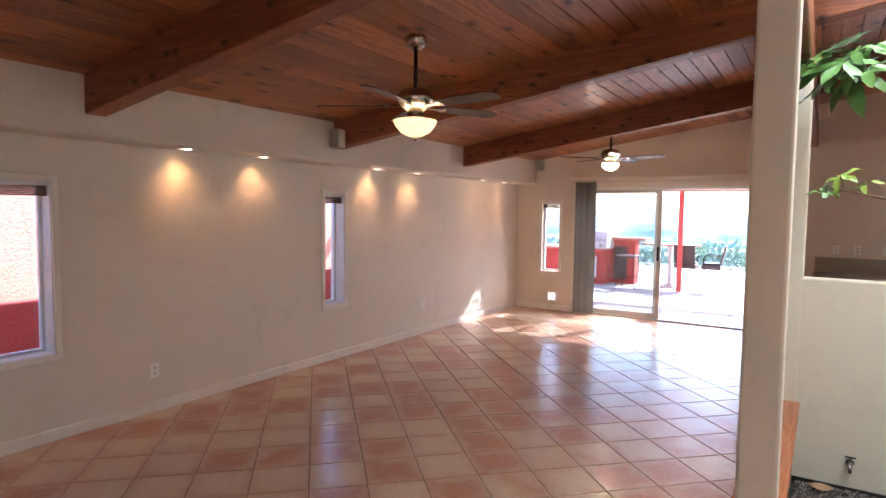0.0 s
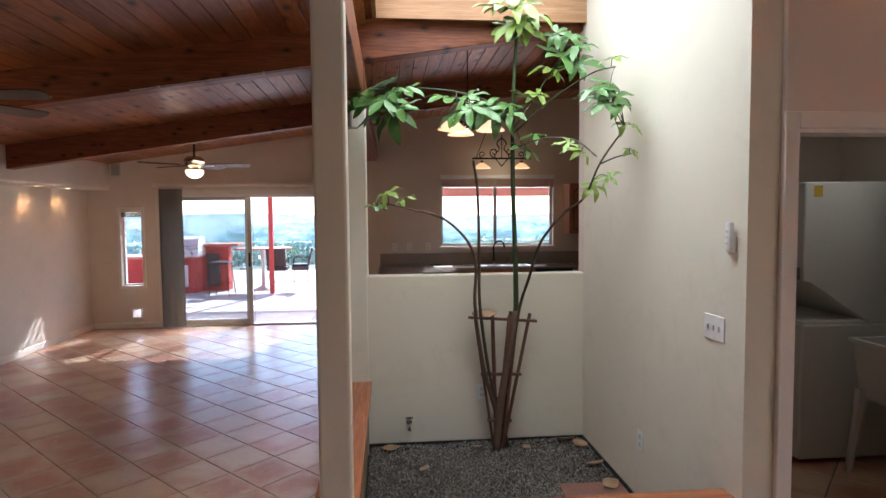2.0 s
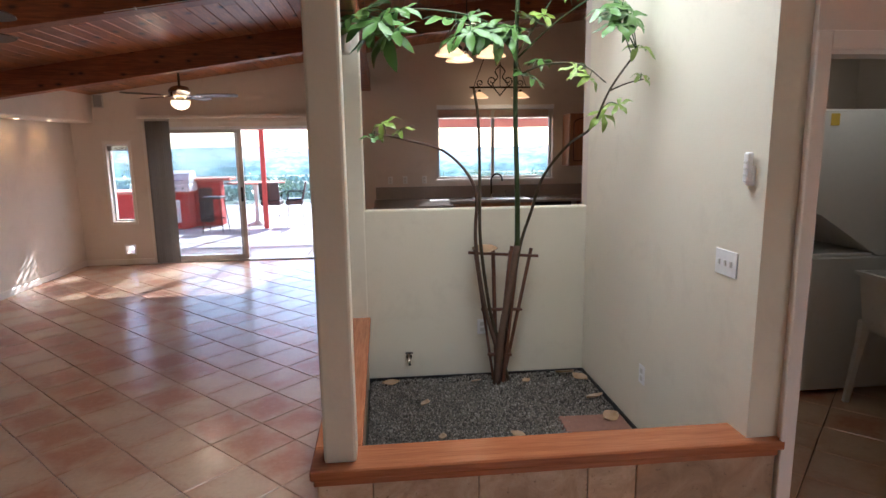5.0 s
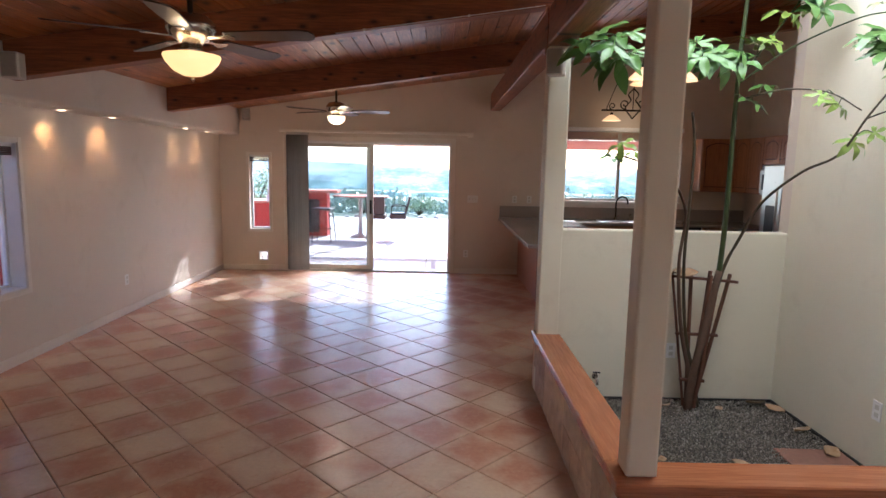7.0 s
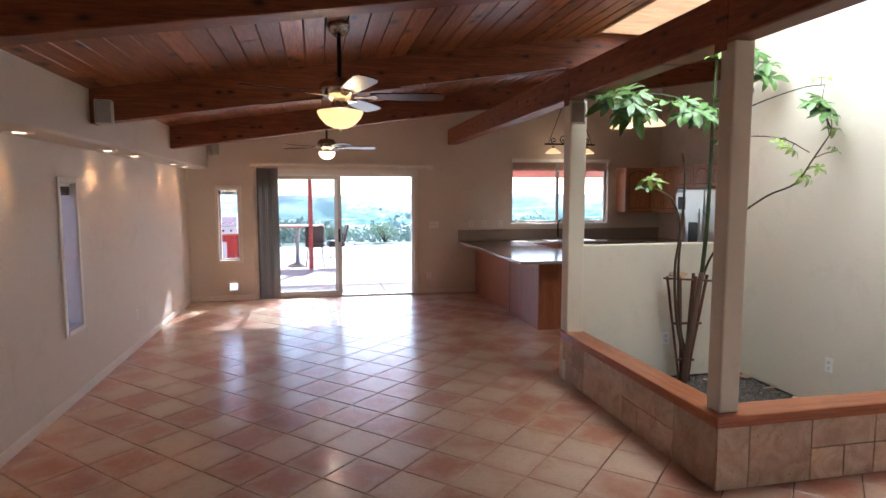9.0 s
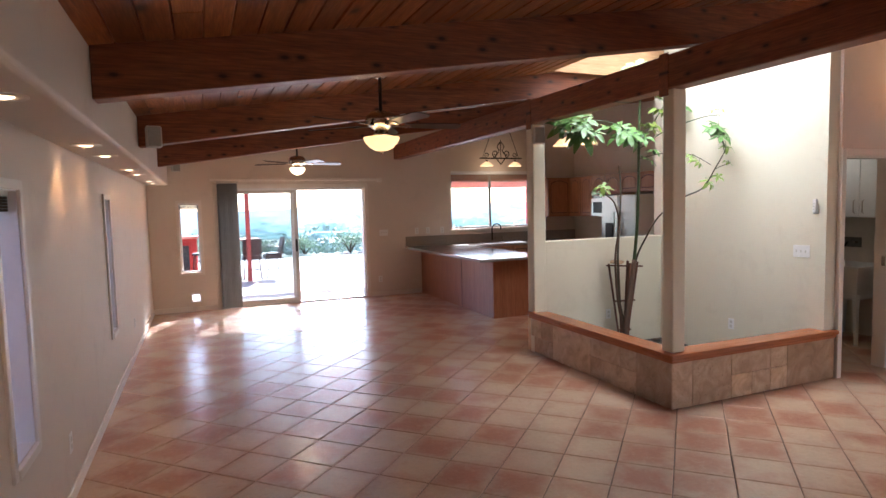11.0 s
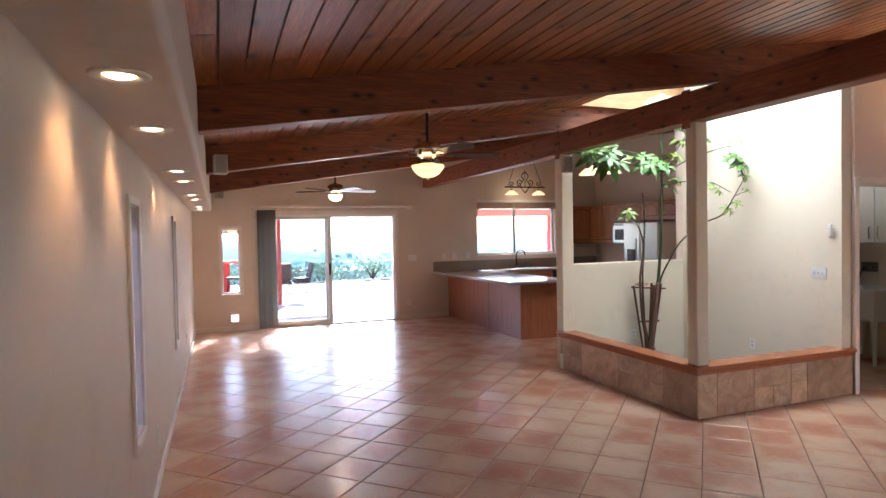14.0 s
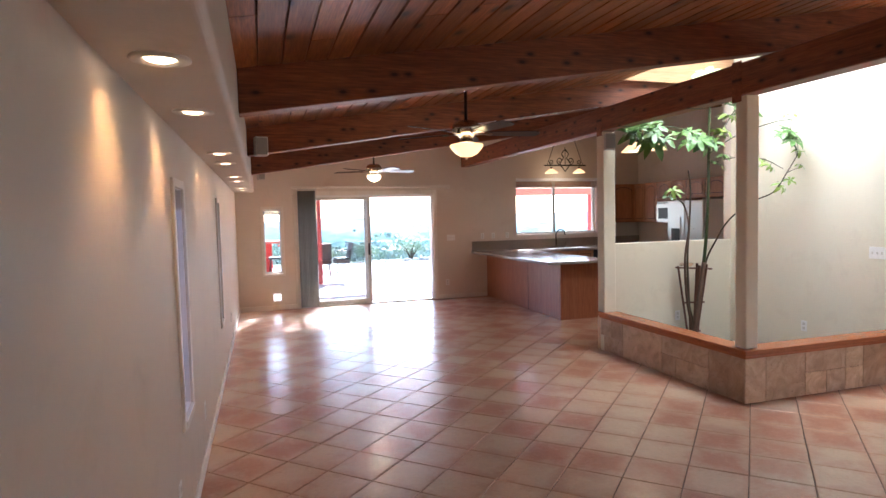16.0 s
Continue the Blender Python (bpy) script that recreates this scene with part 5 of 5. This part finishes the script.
for y_ in ys:
    for x_ in xs:
        gv.append((x_, y_, ground_z(x_, y_)))
nx = len(xs)
for j in range(len(ys) - 1):
    for i in range(nx - 1):
        gf.append((j * nx + i, j * nx + i + 1, (j + 1) * nx + i + 1, (j + 1) * nx + i))
gm = bpy.data.meshes.new("ground")
gm.from_pydata(gv, [], gf)
s_ = Nodes("dry_hillside")
c = s_.coords()
a_ = s_.noise(c, 0.08, 6, 0.65)
b_ = s_.noise(c, 0.7, 5)
colr = s_.ramp(a_, [(0.4, (0.055, 0.09, 0.055)), (0.52, (0.10, 0.13, 0.085)), (0.66, (0.26, 0.24, 0.18))])
colr = s_.mix(0.3, colr, s_.ramp(b_, [(0.3, (0.05, 0.09, 0.05)), (0.7, (0.22, 0.21, 0.15))]))
gm.materials.append(s_.set(Base_Color=colr, Roughness=0.95))
tagged(new("ground", gm), "scrubby hillside falling away below the patio", "ground", kind="structure")


def far_ridge(dist, top, rise, color, patch, seed):
    """One band of the far valley in painted haze: a long glowing strip with an uneven, wooded upper edge."""
    bm = bmesh.new()
    prev = None
    n = 260
    for i in range(n + 1):
        x = dist * (-0.9 + 2.4 * i / n)
        t = x / dist
        z = top + rise * (noise.noise((t * 4 + seed, seed, 0)) + 0.35 * noise.noise((t * 26 + seed, 1, 0)) + 0.16 * noise.noise((t * 90, seed, 2)))
        a, b = bm.verts.new((x, dist, z)), bm.verts.new((x, dist * 0.97, top - dist * 0.16))
        if prev:
            bm.faces.new((prev[0], prev[1], b, a))
        prev = (a, b)
    # Haze is put into the colour, and the strip glows by itself.
    s = Nodes("painted_haze")
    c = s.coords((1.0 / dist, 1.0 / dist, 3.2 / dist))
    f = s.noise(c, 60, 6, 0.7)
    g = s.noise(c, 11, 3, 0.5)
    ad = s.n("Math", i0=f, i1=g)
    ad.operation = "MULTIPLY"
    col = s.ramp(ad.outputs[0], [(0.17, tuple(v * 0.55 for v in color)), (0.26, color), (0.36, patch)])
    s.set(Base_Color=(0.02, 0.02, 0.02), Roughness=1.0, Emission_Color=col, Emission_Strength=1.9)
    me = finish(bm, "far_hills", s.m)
    return tagged(new("far_hills", me), "glowing blue-green hills and woods with painted haze across the valley", "hills", kind="structure")


# Farther bands take paler, bluer colours to carry the painted haze.
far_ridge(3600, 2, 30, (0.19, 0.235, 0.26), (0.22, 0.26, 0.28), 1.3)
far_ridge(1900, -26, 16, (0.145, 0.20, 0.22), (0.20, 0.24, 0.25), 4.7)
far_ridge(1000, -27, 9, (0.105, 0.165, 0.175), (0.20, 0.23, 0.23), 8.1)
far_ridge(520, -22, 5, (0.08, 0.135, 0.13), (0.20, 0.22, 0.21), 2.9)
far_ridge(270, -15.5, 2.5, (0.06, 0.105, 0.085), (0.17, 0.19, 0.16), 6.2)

# stones along the patio's edge
rock_me = []
for k in range(4):
    bm = bmesh.new()
    bmesh.ops.create_icosphere(bm, subdivisions=2, radius=1.0)
    for v in bm.verts:
        v.co *= 0.75 + 0.5 * noise.noise(v.co * 1.3 + Vector((k * 5, 0, 0)))
        v.co.z *= 0.7
    rock_me.append(finish(bm, "rock", stucco("edge_rock_%d" % k, (0.42, 0.37, 0.31)), True))
for k in range(34):
    ob = tagged(new("rock", rock_me[k % 4]), "pale weathered boulder edging the patio", "rock", "edging rocks")
    s = rng.uniform(0.12, 0.24)
    ob.matrix_basis = pose(-5 + k * 0.52 + rng.uniform(-0.1, 0.1), 10.9 + rng.uniform(-0.15, 0.3), -0.16 + s * 0.3, 0, 0, rng.uniform(0, 360)) @ Matrix.Diagonal((s, s, s, 1))


def shrub(place, r, h, m, label, seed, leaf=0.09, count=900):
    q = random.Random(seed)
    b = thing("shrub", place, label, "shrub")
    limbs = bmesh.new()
    tips = []
    for k in range(9):
        a = q.uniform(0, 6.28)
        e = Vector((math.cos(a) * r * q.uniform(0.3, 0.9), math.sin(a) * r * q.uniform(0.3, 0.9), h * q.uniform(0.5, 0.95)))
        tube([(0, 0, 0), e * 0.5 + Vector((0, 0, h * 0.1)), e], 0.03, 5, limbs, tip=0.008)
        tips.append(e)
    part("branches", limbs, STEM, b)
    vs, fs = [], []
    for k in range(count):
        t = q.choice(tips)
        c_ = t + Vector((q.gauss(0, r * 0.26), q.gauss(0, r * 0.26), q.gauss(0, h * 0.17)))
        if c_.z < 0.03:
            continue
        e = Euler((q.uniform(0, 6), q.uniform(0, 6), q.uniform(0, 6))).to_matrix()
        base = len(vs)
        ln = leaf * q.uniform(0.6, 1.3)
        for u, v, w in ((-0.5, 0, 0), (0, 0.26, 0.06), (0.5, 0, 0), (0, -0.26, 0.06)):
            p_ = c_ + e @ Vector((u * ln, v * ln, w * ln))
            vs.append(tuple(p_))
        fs.append((base, base + 1, base + 2, base + 3))
    me = bpy.data.meshes.new("foliage")
    me.from_pydata(vs, [], fs)
    me.materials.append(m)
    o = new("foliage", me)
    o.parent = b
    return b


# Leaf greens lightened, so some of the haze sits in the colour.
BUSH = leafy("hazed_bush_leaf", (0.11, 0.18, 0.10), (0.28, 0.36, 0.20))
SL = "rounded green shrub at the patio edge"
shrub((6.3, 12.6, -0.16), 0.75, 0.85, BUSH, SL, 1)
shrub((8.5, 13.0, -0.16), 0.9, 1.0, BUSH, SL, 2)
shrub((4.6, 13.2, -0.2), 0.7, 0.65, BUSH, SL, 3)
shrub((2.6, 13.4, -0.2), 0.8, 0.6, BUSH, SL, 4)
shrub((0.4, 14.0, -0.2), 0.8, 0.7, BUSH, SL, 5)
shrub((-2.4, 9.2, -0.16), 0.7, 1.7, BUSH, "yellow-green shrub behind the barbecue", 6)
shrub((11.0, 13.5, -0.2), 1.0, 1.0, BUSH, SL, 7)

# scrub on the slope
q = random.Random(11)
vs, fs = [], []
for k in range(420):
    y_ = 15 + 75 * q.random() ** 1.6
    x_ = q.uniform(-0.5, 0.9) * (y_ + 10)
    z_ = ground_z(x_, y_)
    s = q.uniform(0.35, 0.9) * (1 + y_ / 90.0)
    for j in range(60):
        c_ = Vector((x_ + q.gauss(0, s * 0.5), y_ + q.gauss(0, s * 0.5), z_ + s * abs(q.gauss(0.45, 0.32))))
        e = Euler((q.uniform(0, 6), q.uniform(0, 6), q.uniform(0, 6))).to_matrix()
        base = len(vs)
        ln = s * q.uniform(0.18, 0.36)
        for u, v, w in ((-0.5, 0, 0), (0, 0.32, 0.06), (0.5, 0, 0), (0, -0.32, 0.06)):
            vs.append(tuple(c_ + e @ Vector((u * ln, v * ln, w * ln))))
        fs.append((base, base + 1, base + 2, base + 3))
me = bpy.data.meshes.new("hillside_scrub")
me.from_pydata(vs, [], fs)
# Pale bluish greens: haze is put into the leaf colour.
me.materials.append(leafy("hazed_scrub_leaf", (0.16, 0.22, 0.18), (0.32, 0.38, 0.31)))
tagged(new("hillside_scrub", me), "green scrub on the slope below the patio", "bushes", kind="stuff")

# walls outside the narrow windows, and an unseen one added behind the house
# Added out of view: bounces warm sunlight in and blocks the blue sky.
structure("bounce_wall", one(1.0, 13.0, -16.4, -16.2, -0.16, 2.9), stucco("cream_stucco", (0.54, 0.42, 0.30)), "unseen cream stucco wall added to bounce warm light into the room", "wall")
# Red up to 0.86 m and salmon above, built as two walls.
structure("low_red_wall", one(-1.12, -0.95, -12.6, 0.4, -0.16, 0.86, bevel=0.01), RED, "low red stucco wall outside the windows", "wall")
structure("tall_salmon_wall", one(-3.45, -3.2, -14, 2.0, -0.16, 2.35), PINK, "taller salmon stucco wall outside the windows", "wall")

# patio cover: posts, beam, joists and lattice
pc = thing("patio_cover", (3.5, 3.4, -0.07), "red-painted patio cover with lattice roof on posts", "patio cover")
for x_ in (-1.66, 6.2):
    part("post", one(x_ - 0.05, x_ + 0.05, 0.95, 1.05, 0.0, 2.20, bevel=0.006), REDPAINT, pc)
# The red beam wears salmon: the glare's wash is put into its colour.
part("front_beam", one(-6.5, 8.5, 0.95, 1.05, 2.20, 2.40, bevel=0.006), PINK, pc)
part("ledger", one(-6.5, 8.5, -3.2, -3.14, 2.22, 2.42, bevel=0.006), REDPAINT, pc)
for k in range(13):
    x_ = -6.3 + k * 1.2
    part("joist", one(x_ - 0.022, x_ + 0.022, -3.14, 1.25, 2.42, 2.54, bevel=0.003), REDPAINT, pc)
lat = bmesh.new()
pitch, wdt = 0.094, 0.034
for k in range(-60, 220):
    for sgn in (-1, 1):
        # diagonal laths clipped to the roof's rectangle
        x_a, y_a, x_b, y_b = -6.3, -3.14, 8.4, 1.2
        c0 = -6.3 + k * pitch * 1.41
        pts = []
        for yy in (y_a, y_b):
            xx = c0 + sgn * (yy - y_a)
            pts.append((xx, yy))
        (xa, ya), (xb, yb) = pts
        if max(xa, xb) > x_b or min(xa, xb) < x_a:
            continue
        h = wdt / 2 * 1.41
        zz = 2.541 if sgn > 0 else 2.549
        v = [lat.verts.new((xa - h, ya, zz)), lat.verts.new((xa + h, ya, zz)), lat.verts.new((xb + h, yb, zz)), lat.verts.new((xb - h, yb, zz))]
        w = [lat.verts.new((p.co.x, p.co.y, zz + 0.008)) for p in v]
        lat.faces.new(v)
        lat.faces.new(list(reversed(w)))
        for i in range(4):
            lat.faces.new((v[i], w[i], w[(i + 1) % 4], v[(i + 1) % 4]))
lo = part("lattice", lat, REDPAINT, pc, "red diagonal lattice panels")

# barbecue island
bb = thing("barbecue_island", (0.06, 5.0, -0.07), "red stucco barbecue island with tiled bar top", "barbecue")
bb.scale = (0.93, 0.93, 0.95)
part("base", one(-1.9, 0.02, -0.35, 0.55, 0.0, 0.86, bevel=0.015), RED, bb)
part("worktop", one(-1.95, 0.06, -0.40, 0.58, 0.86, 0.92, bevel=0.01), PINK, bb, "salmon tiled worktop")
part("bar_base", one(0.02, 0.66, 0.15, 0.55, 0.0, 1.12, bevel=0.012), RED, bb)
part("bar_top", one(-0.10, 0.95, 0.0, 0.62, 1.12, 1.19, bevel=0.012), PINK, bb, "salmon tiled bar top")
part("fridge_front", one(0.12, 0.46, 0.13, 0.15, 0.1, 0.95, bevel=0.006), BLACK, bb, "black outdoor fridge front")
part("cupboard_door", one(-0.62, -0.18, -0.37, -0.35, 0.16, 0.70, bevel=0.006), BRIGHT_STEEL, bb, "steel cupboard door")
gr = thing("gas_grill", (-0.24, 4.95, 0.79), "stainless gas grill with domed hood set in the island", "grill")
gr.scale = (0.95, 0.95, 0.95)
part("body", one(-0.42, 0.42, -0.42, 0.30, 0.0, 0.16, bevel=0.01), BRIGHT_STEEL, gr)
bm = bmesh.new()
prism(bm, [(-0.34, 0.16), (-0.36, 0.28), (-0.28, 0.42), (-0.1, 0.50), (0.12, 0.48), (0.26, 0.36), (0.28, 0.16)], "x", -0.40, 0.40)
part("hood", bm, BRIGHT_STEEL, gr)
part("handle", tube([(-0.3, -0.40, 0.26), (0.3, -0.40, 0.26)], 0.014, 8), CHROME, gr)
for k in range(4):
    part("knob", lathe([(0, 0), (0.028, 0), (0.022, 0.03), (0, 0.032)], 14), BLACK, gr, at=pose(-0.27 + 0.18 * k, -0.42, 0.08, 90, 0, 0))


def bar_stool(place, rz, back, label):
    st = thing("bar_stool", place, label, "stool", "patio stools", rz=rz)
    part("seat", one(-0.21, 0.21, -0.20, 0.20, 0.72, 0.77, bevel=0.02, seg=2), BLACK, st)
    for sx in (-1, 1):
        for sy in (-1, 1):
            part("leg", tube([(sx * 0.16, sy * 0.15, 0.72), (sx * 0.22, sy * 0.21, 0.0)], 0.011, 8), ALU if back else IRON, st)
    part("footring", tube([(0.2 * math.cos(a), 0.19 * math.sin(a), 0.28) for a in [i * math.pi / 8 for i in range(17)]], 0.008, 6), IRON, st)
    if back:
        for sx in (-1, 1):
            part("back_post", tube(smooth_line([(sx * 0.19, 0.18, 0.76), (sx * 0.20, 0.22, 0.95), (sx * 0.19, 0.28, 1.14)], 4), 0.012, 8), IRON, st)
            part("armrest", tube(smooth_line([(sx * 0.21, 0.2, 0.95), (sx * 0.22, 0.0, 0.97), (sx * 0.21, -0.16, 0.94), (sx * 0.2, -0.17, 0.76)], 4), 0.012, 8), IRON, st)
        bm = bmesh.new()
        prism(bm, [(0.175, 0.74), (0.215, 0.74), (0.315, 1.22), (0.275, 1.23)], "x", -0.225, 0.225)
        part("backrest", bm, WEAVE, st, "dark woven backrest")
        part("seat_frame", one(-0.23, 0.23, -0.22, 0.20, 0.60, 0.72, bevel=0.02, seg=2), WEAVE, st, "dark woven seat frame")
    return st


bar_stool((0.78, 4.2, -0.07), 175, False, "backless black bar stool at the barbecue bar")
for c_, a_, t_ in (((1.93, 4.7, -0.07), 178, "dark woven patio chair at the high table"), ((2.44, 4.8, -0.07), 275, "dark woven patio chair at the end of the table")):
    st = bar_stool(c_, a_, True, t_)
    st.scale = (0.98, 0.92, 0.84)
pt = thing("patio_table", (1.5, 5.1, -0.07), "high oval salmon-topped patio table on a pedestal", "table")
bm = bmesh.new()
prism(bm, [(0.68 * math.cos(i * math.pi / 16), 0.48 * math.sin(i * math.pi / 16)) for i in range(32)], "z", 0.985, 1.02)
part("tabletop", bm, PINK, pt)
part("pedestal", lathe([(0, 0.985), (0.12, 0.985), (0.06, 0.93), (0.045, 0.5), (0.06, 0.1), (0.24, 0.03), (0.25, 0.0), (0, 0.0)], 24), ALU, pt, smooth=True)

# red rail end outside the narrow window
rl = thing("deck_rail", (-0.9, 2.6, -0.07), "red-painted wooden deck rail", "railing")
part("top_rail", one(-1.6, 0.1, -0.05, 0.05, 0.92, 0.97, bevel=0.005), REDPAINT, rl)
for k in range(9):
    part("baluster", one(-1.5 + 0.19 * k - 0.02, -1.5 + 0.19 * k + 0.02, -0.02, 0.02, 0.0, 0.92, bevel=0.003), REDPAINT, rl)

# ---------------------------------------------------------------- floor tiles
floor_ob = bpy.data.objects["floor"]
PITCH, S0, W0 = 0.345, -8.015, -1.75
HALF = PITCH / 2 - 0.0022


def tile_mesh(seed, dx=0.0, dy=0.0, into=None):
    q = random.Random(seed)
    bm = into if into is not None else bmesh.new()
    o = [(-1, -1), (1, -1), (1, 1), (-1, 1)]
    lo = [(a * HALF + q.uniform(-1, 1) * 0.0012, b * HALF + q.uniform(-1, 1) * 0.0012) for a, b in o]
    rings = []
    for ins, z in ((0.0, -0.010), (0.0, -0.003), (0.005, 0.0)):
        row = []
        for a, b in lo:
            sx = a - math.copysign(ins, a)
            sy = b - math.copysign(ins, b)
            x_, y_ = (sx - sy) * 0.70711, (sx + sy) * 0.70711
            row.append(bm.verts.new((x_ + dx, y_ + dy, z)))
        rings.append(row)
    for r0, r1 in zip(rings, rings[1:]):
        for i in range(4):
            bm.faces.new((r0[i], r0[(i + 1) % 4], r1[(i + 1) % 4], r1[i]))
    bm.faces.new(rings[-1])
    return bm


variants = [finish(tile_mesh(40 + k), "tile", TILE) for k in range(6)]
near_tiles, rest, cut = [], [], []
for i in range(-30, 40):
    for j in range(-30, 40):
        s = S0 + (i + 0.5) * PITCH
        w = W0 + (j + 0.5) * PITCH
        x_, y_ = (w - s) * 0.70711, (w + s) * 0.70711
        if not (-0.24 < x_ < RIGHT_X + 0.2 and BACK_Y - 0.2 < y_ < 0.16):
            continue
        if 4.55 < x_ < 5.84 and -6.74 < y_ < -5.17:
            continue
        if 4.05 < x_ < 6.34 and -7.24 < y_ < -4.67 or x_ < 0.16 or x_ > RIGHT_X - 0.2 or y_ > -0.08 or y_ < BACK_Y + 0.2:
            cut.append((x_, y_, i, j))
            continue
        near = 0.0 < x_ < 6.4 and -9.9 < y_ < -5.2
        (near_tiles if near else rest).append((x_, y_, i, j))
near_tiles.sort(key=lambda r: abs(r[0] - 3.0) + abs(r[1] + 7.4))
rest += near_tiles[300:]
for x_, y_, i, j in near_tiles[:300]:
    o = new("tile", variants[(i * 3 + j * 5) % 6])
    o.parent = floor_ob
    o.location = (x_, y_, rng.uniform(-0.0006, 0.0006))
v_all, f_all = [], []
for x_, y_, i, j in rest:
    base = len(v_all)
    me_ = variants[(i * 3 + j * 5) % 6]
    v_all += [(v.co.x + x_, v.co.y + y_, v.co.z) for v in me_.vertices]
    f_all += [[base + k for k in p.vertices] for p in me_.polygons]
ROUND = [[((0, -6.99, 0), (0, 1, 0))],
         [((0, -6.99, 0), (0, -1, 0)), ((4.30, 0, 0), (1, 0, 0))],
         [((0, -6.99, 0), (0, -1, 0)), ((6.09, 0, 0), (-1, 0, 0))],
         [((0, -4.92, 0), (0, -1, 0)), ((4.30, 0, 0), (-1, 0, 0)), ((6.09, 0, 0), (1, 0, 0))]]
SIDES = [((-0.1, 0, 0), (-1, 0, 0)), ((0, 0.19, 0), (0, 1, 0)), ((RIGHT_X, 0, 0), (1, 0, 0)), ((0, BACK_Y - 0.1, 0), (0, -1, 0))]
for x_, y_, i, j in cut:
    # tiles cut to the planter's foot and to the walls
    by_planter = 4.0 < x_ < 6.4 and -7.3 < y_ < -4.6
    for planes in (ROUND if by_planter else [[]]):
        bm = tile_mesh(40 + (i * 3 + j * 5) % 6, x_, y_)
        for co, no in planes + SIDES:
            bmesh.ops.bisect_plane(bm, geom=[*bm.verts, *bm.edges, *bm.faces], plane_co=co, plane_no=no, clear_outer=True)
        bm.verts.index_update()
        base = len(v_all)
        v_all += [tuple(v.co) for v in bm.verts]
        f_all += [[base + v.index for v in f.verts] for f in bm.faces]
        bm.free()
tm = bpy.data.meshes.new("tiles")
tm.from_pydata(v_all, [], f_all)
tm.materials.append(TILE_REST)
o = tagged(new("tiles", tm), kind="stuff")
o.parent = floor_ob
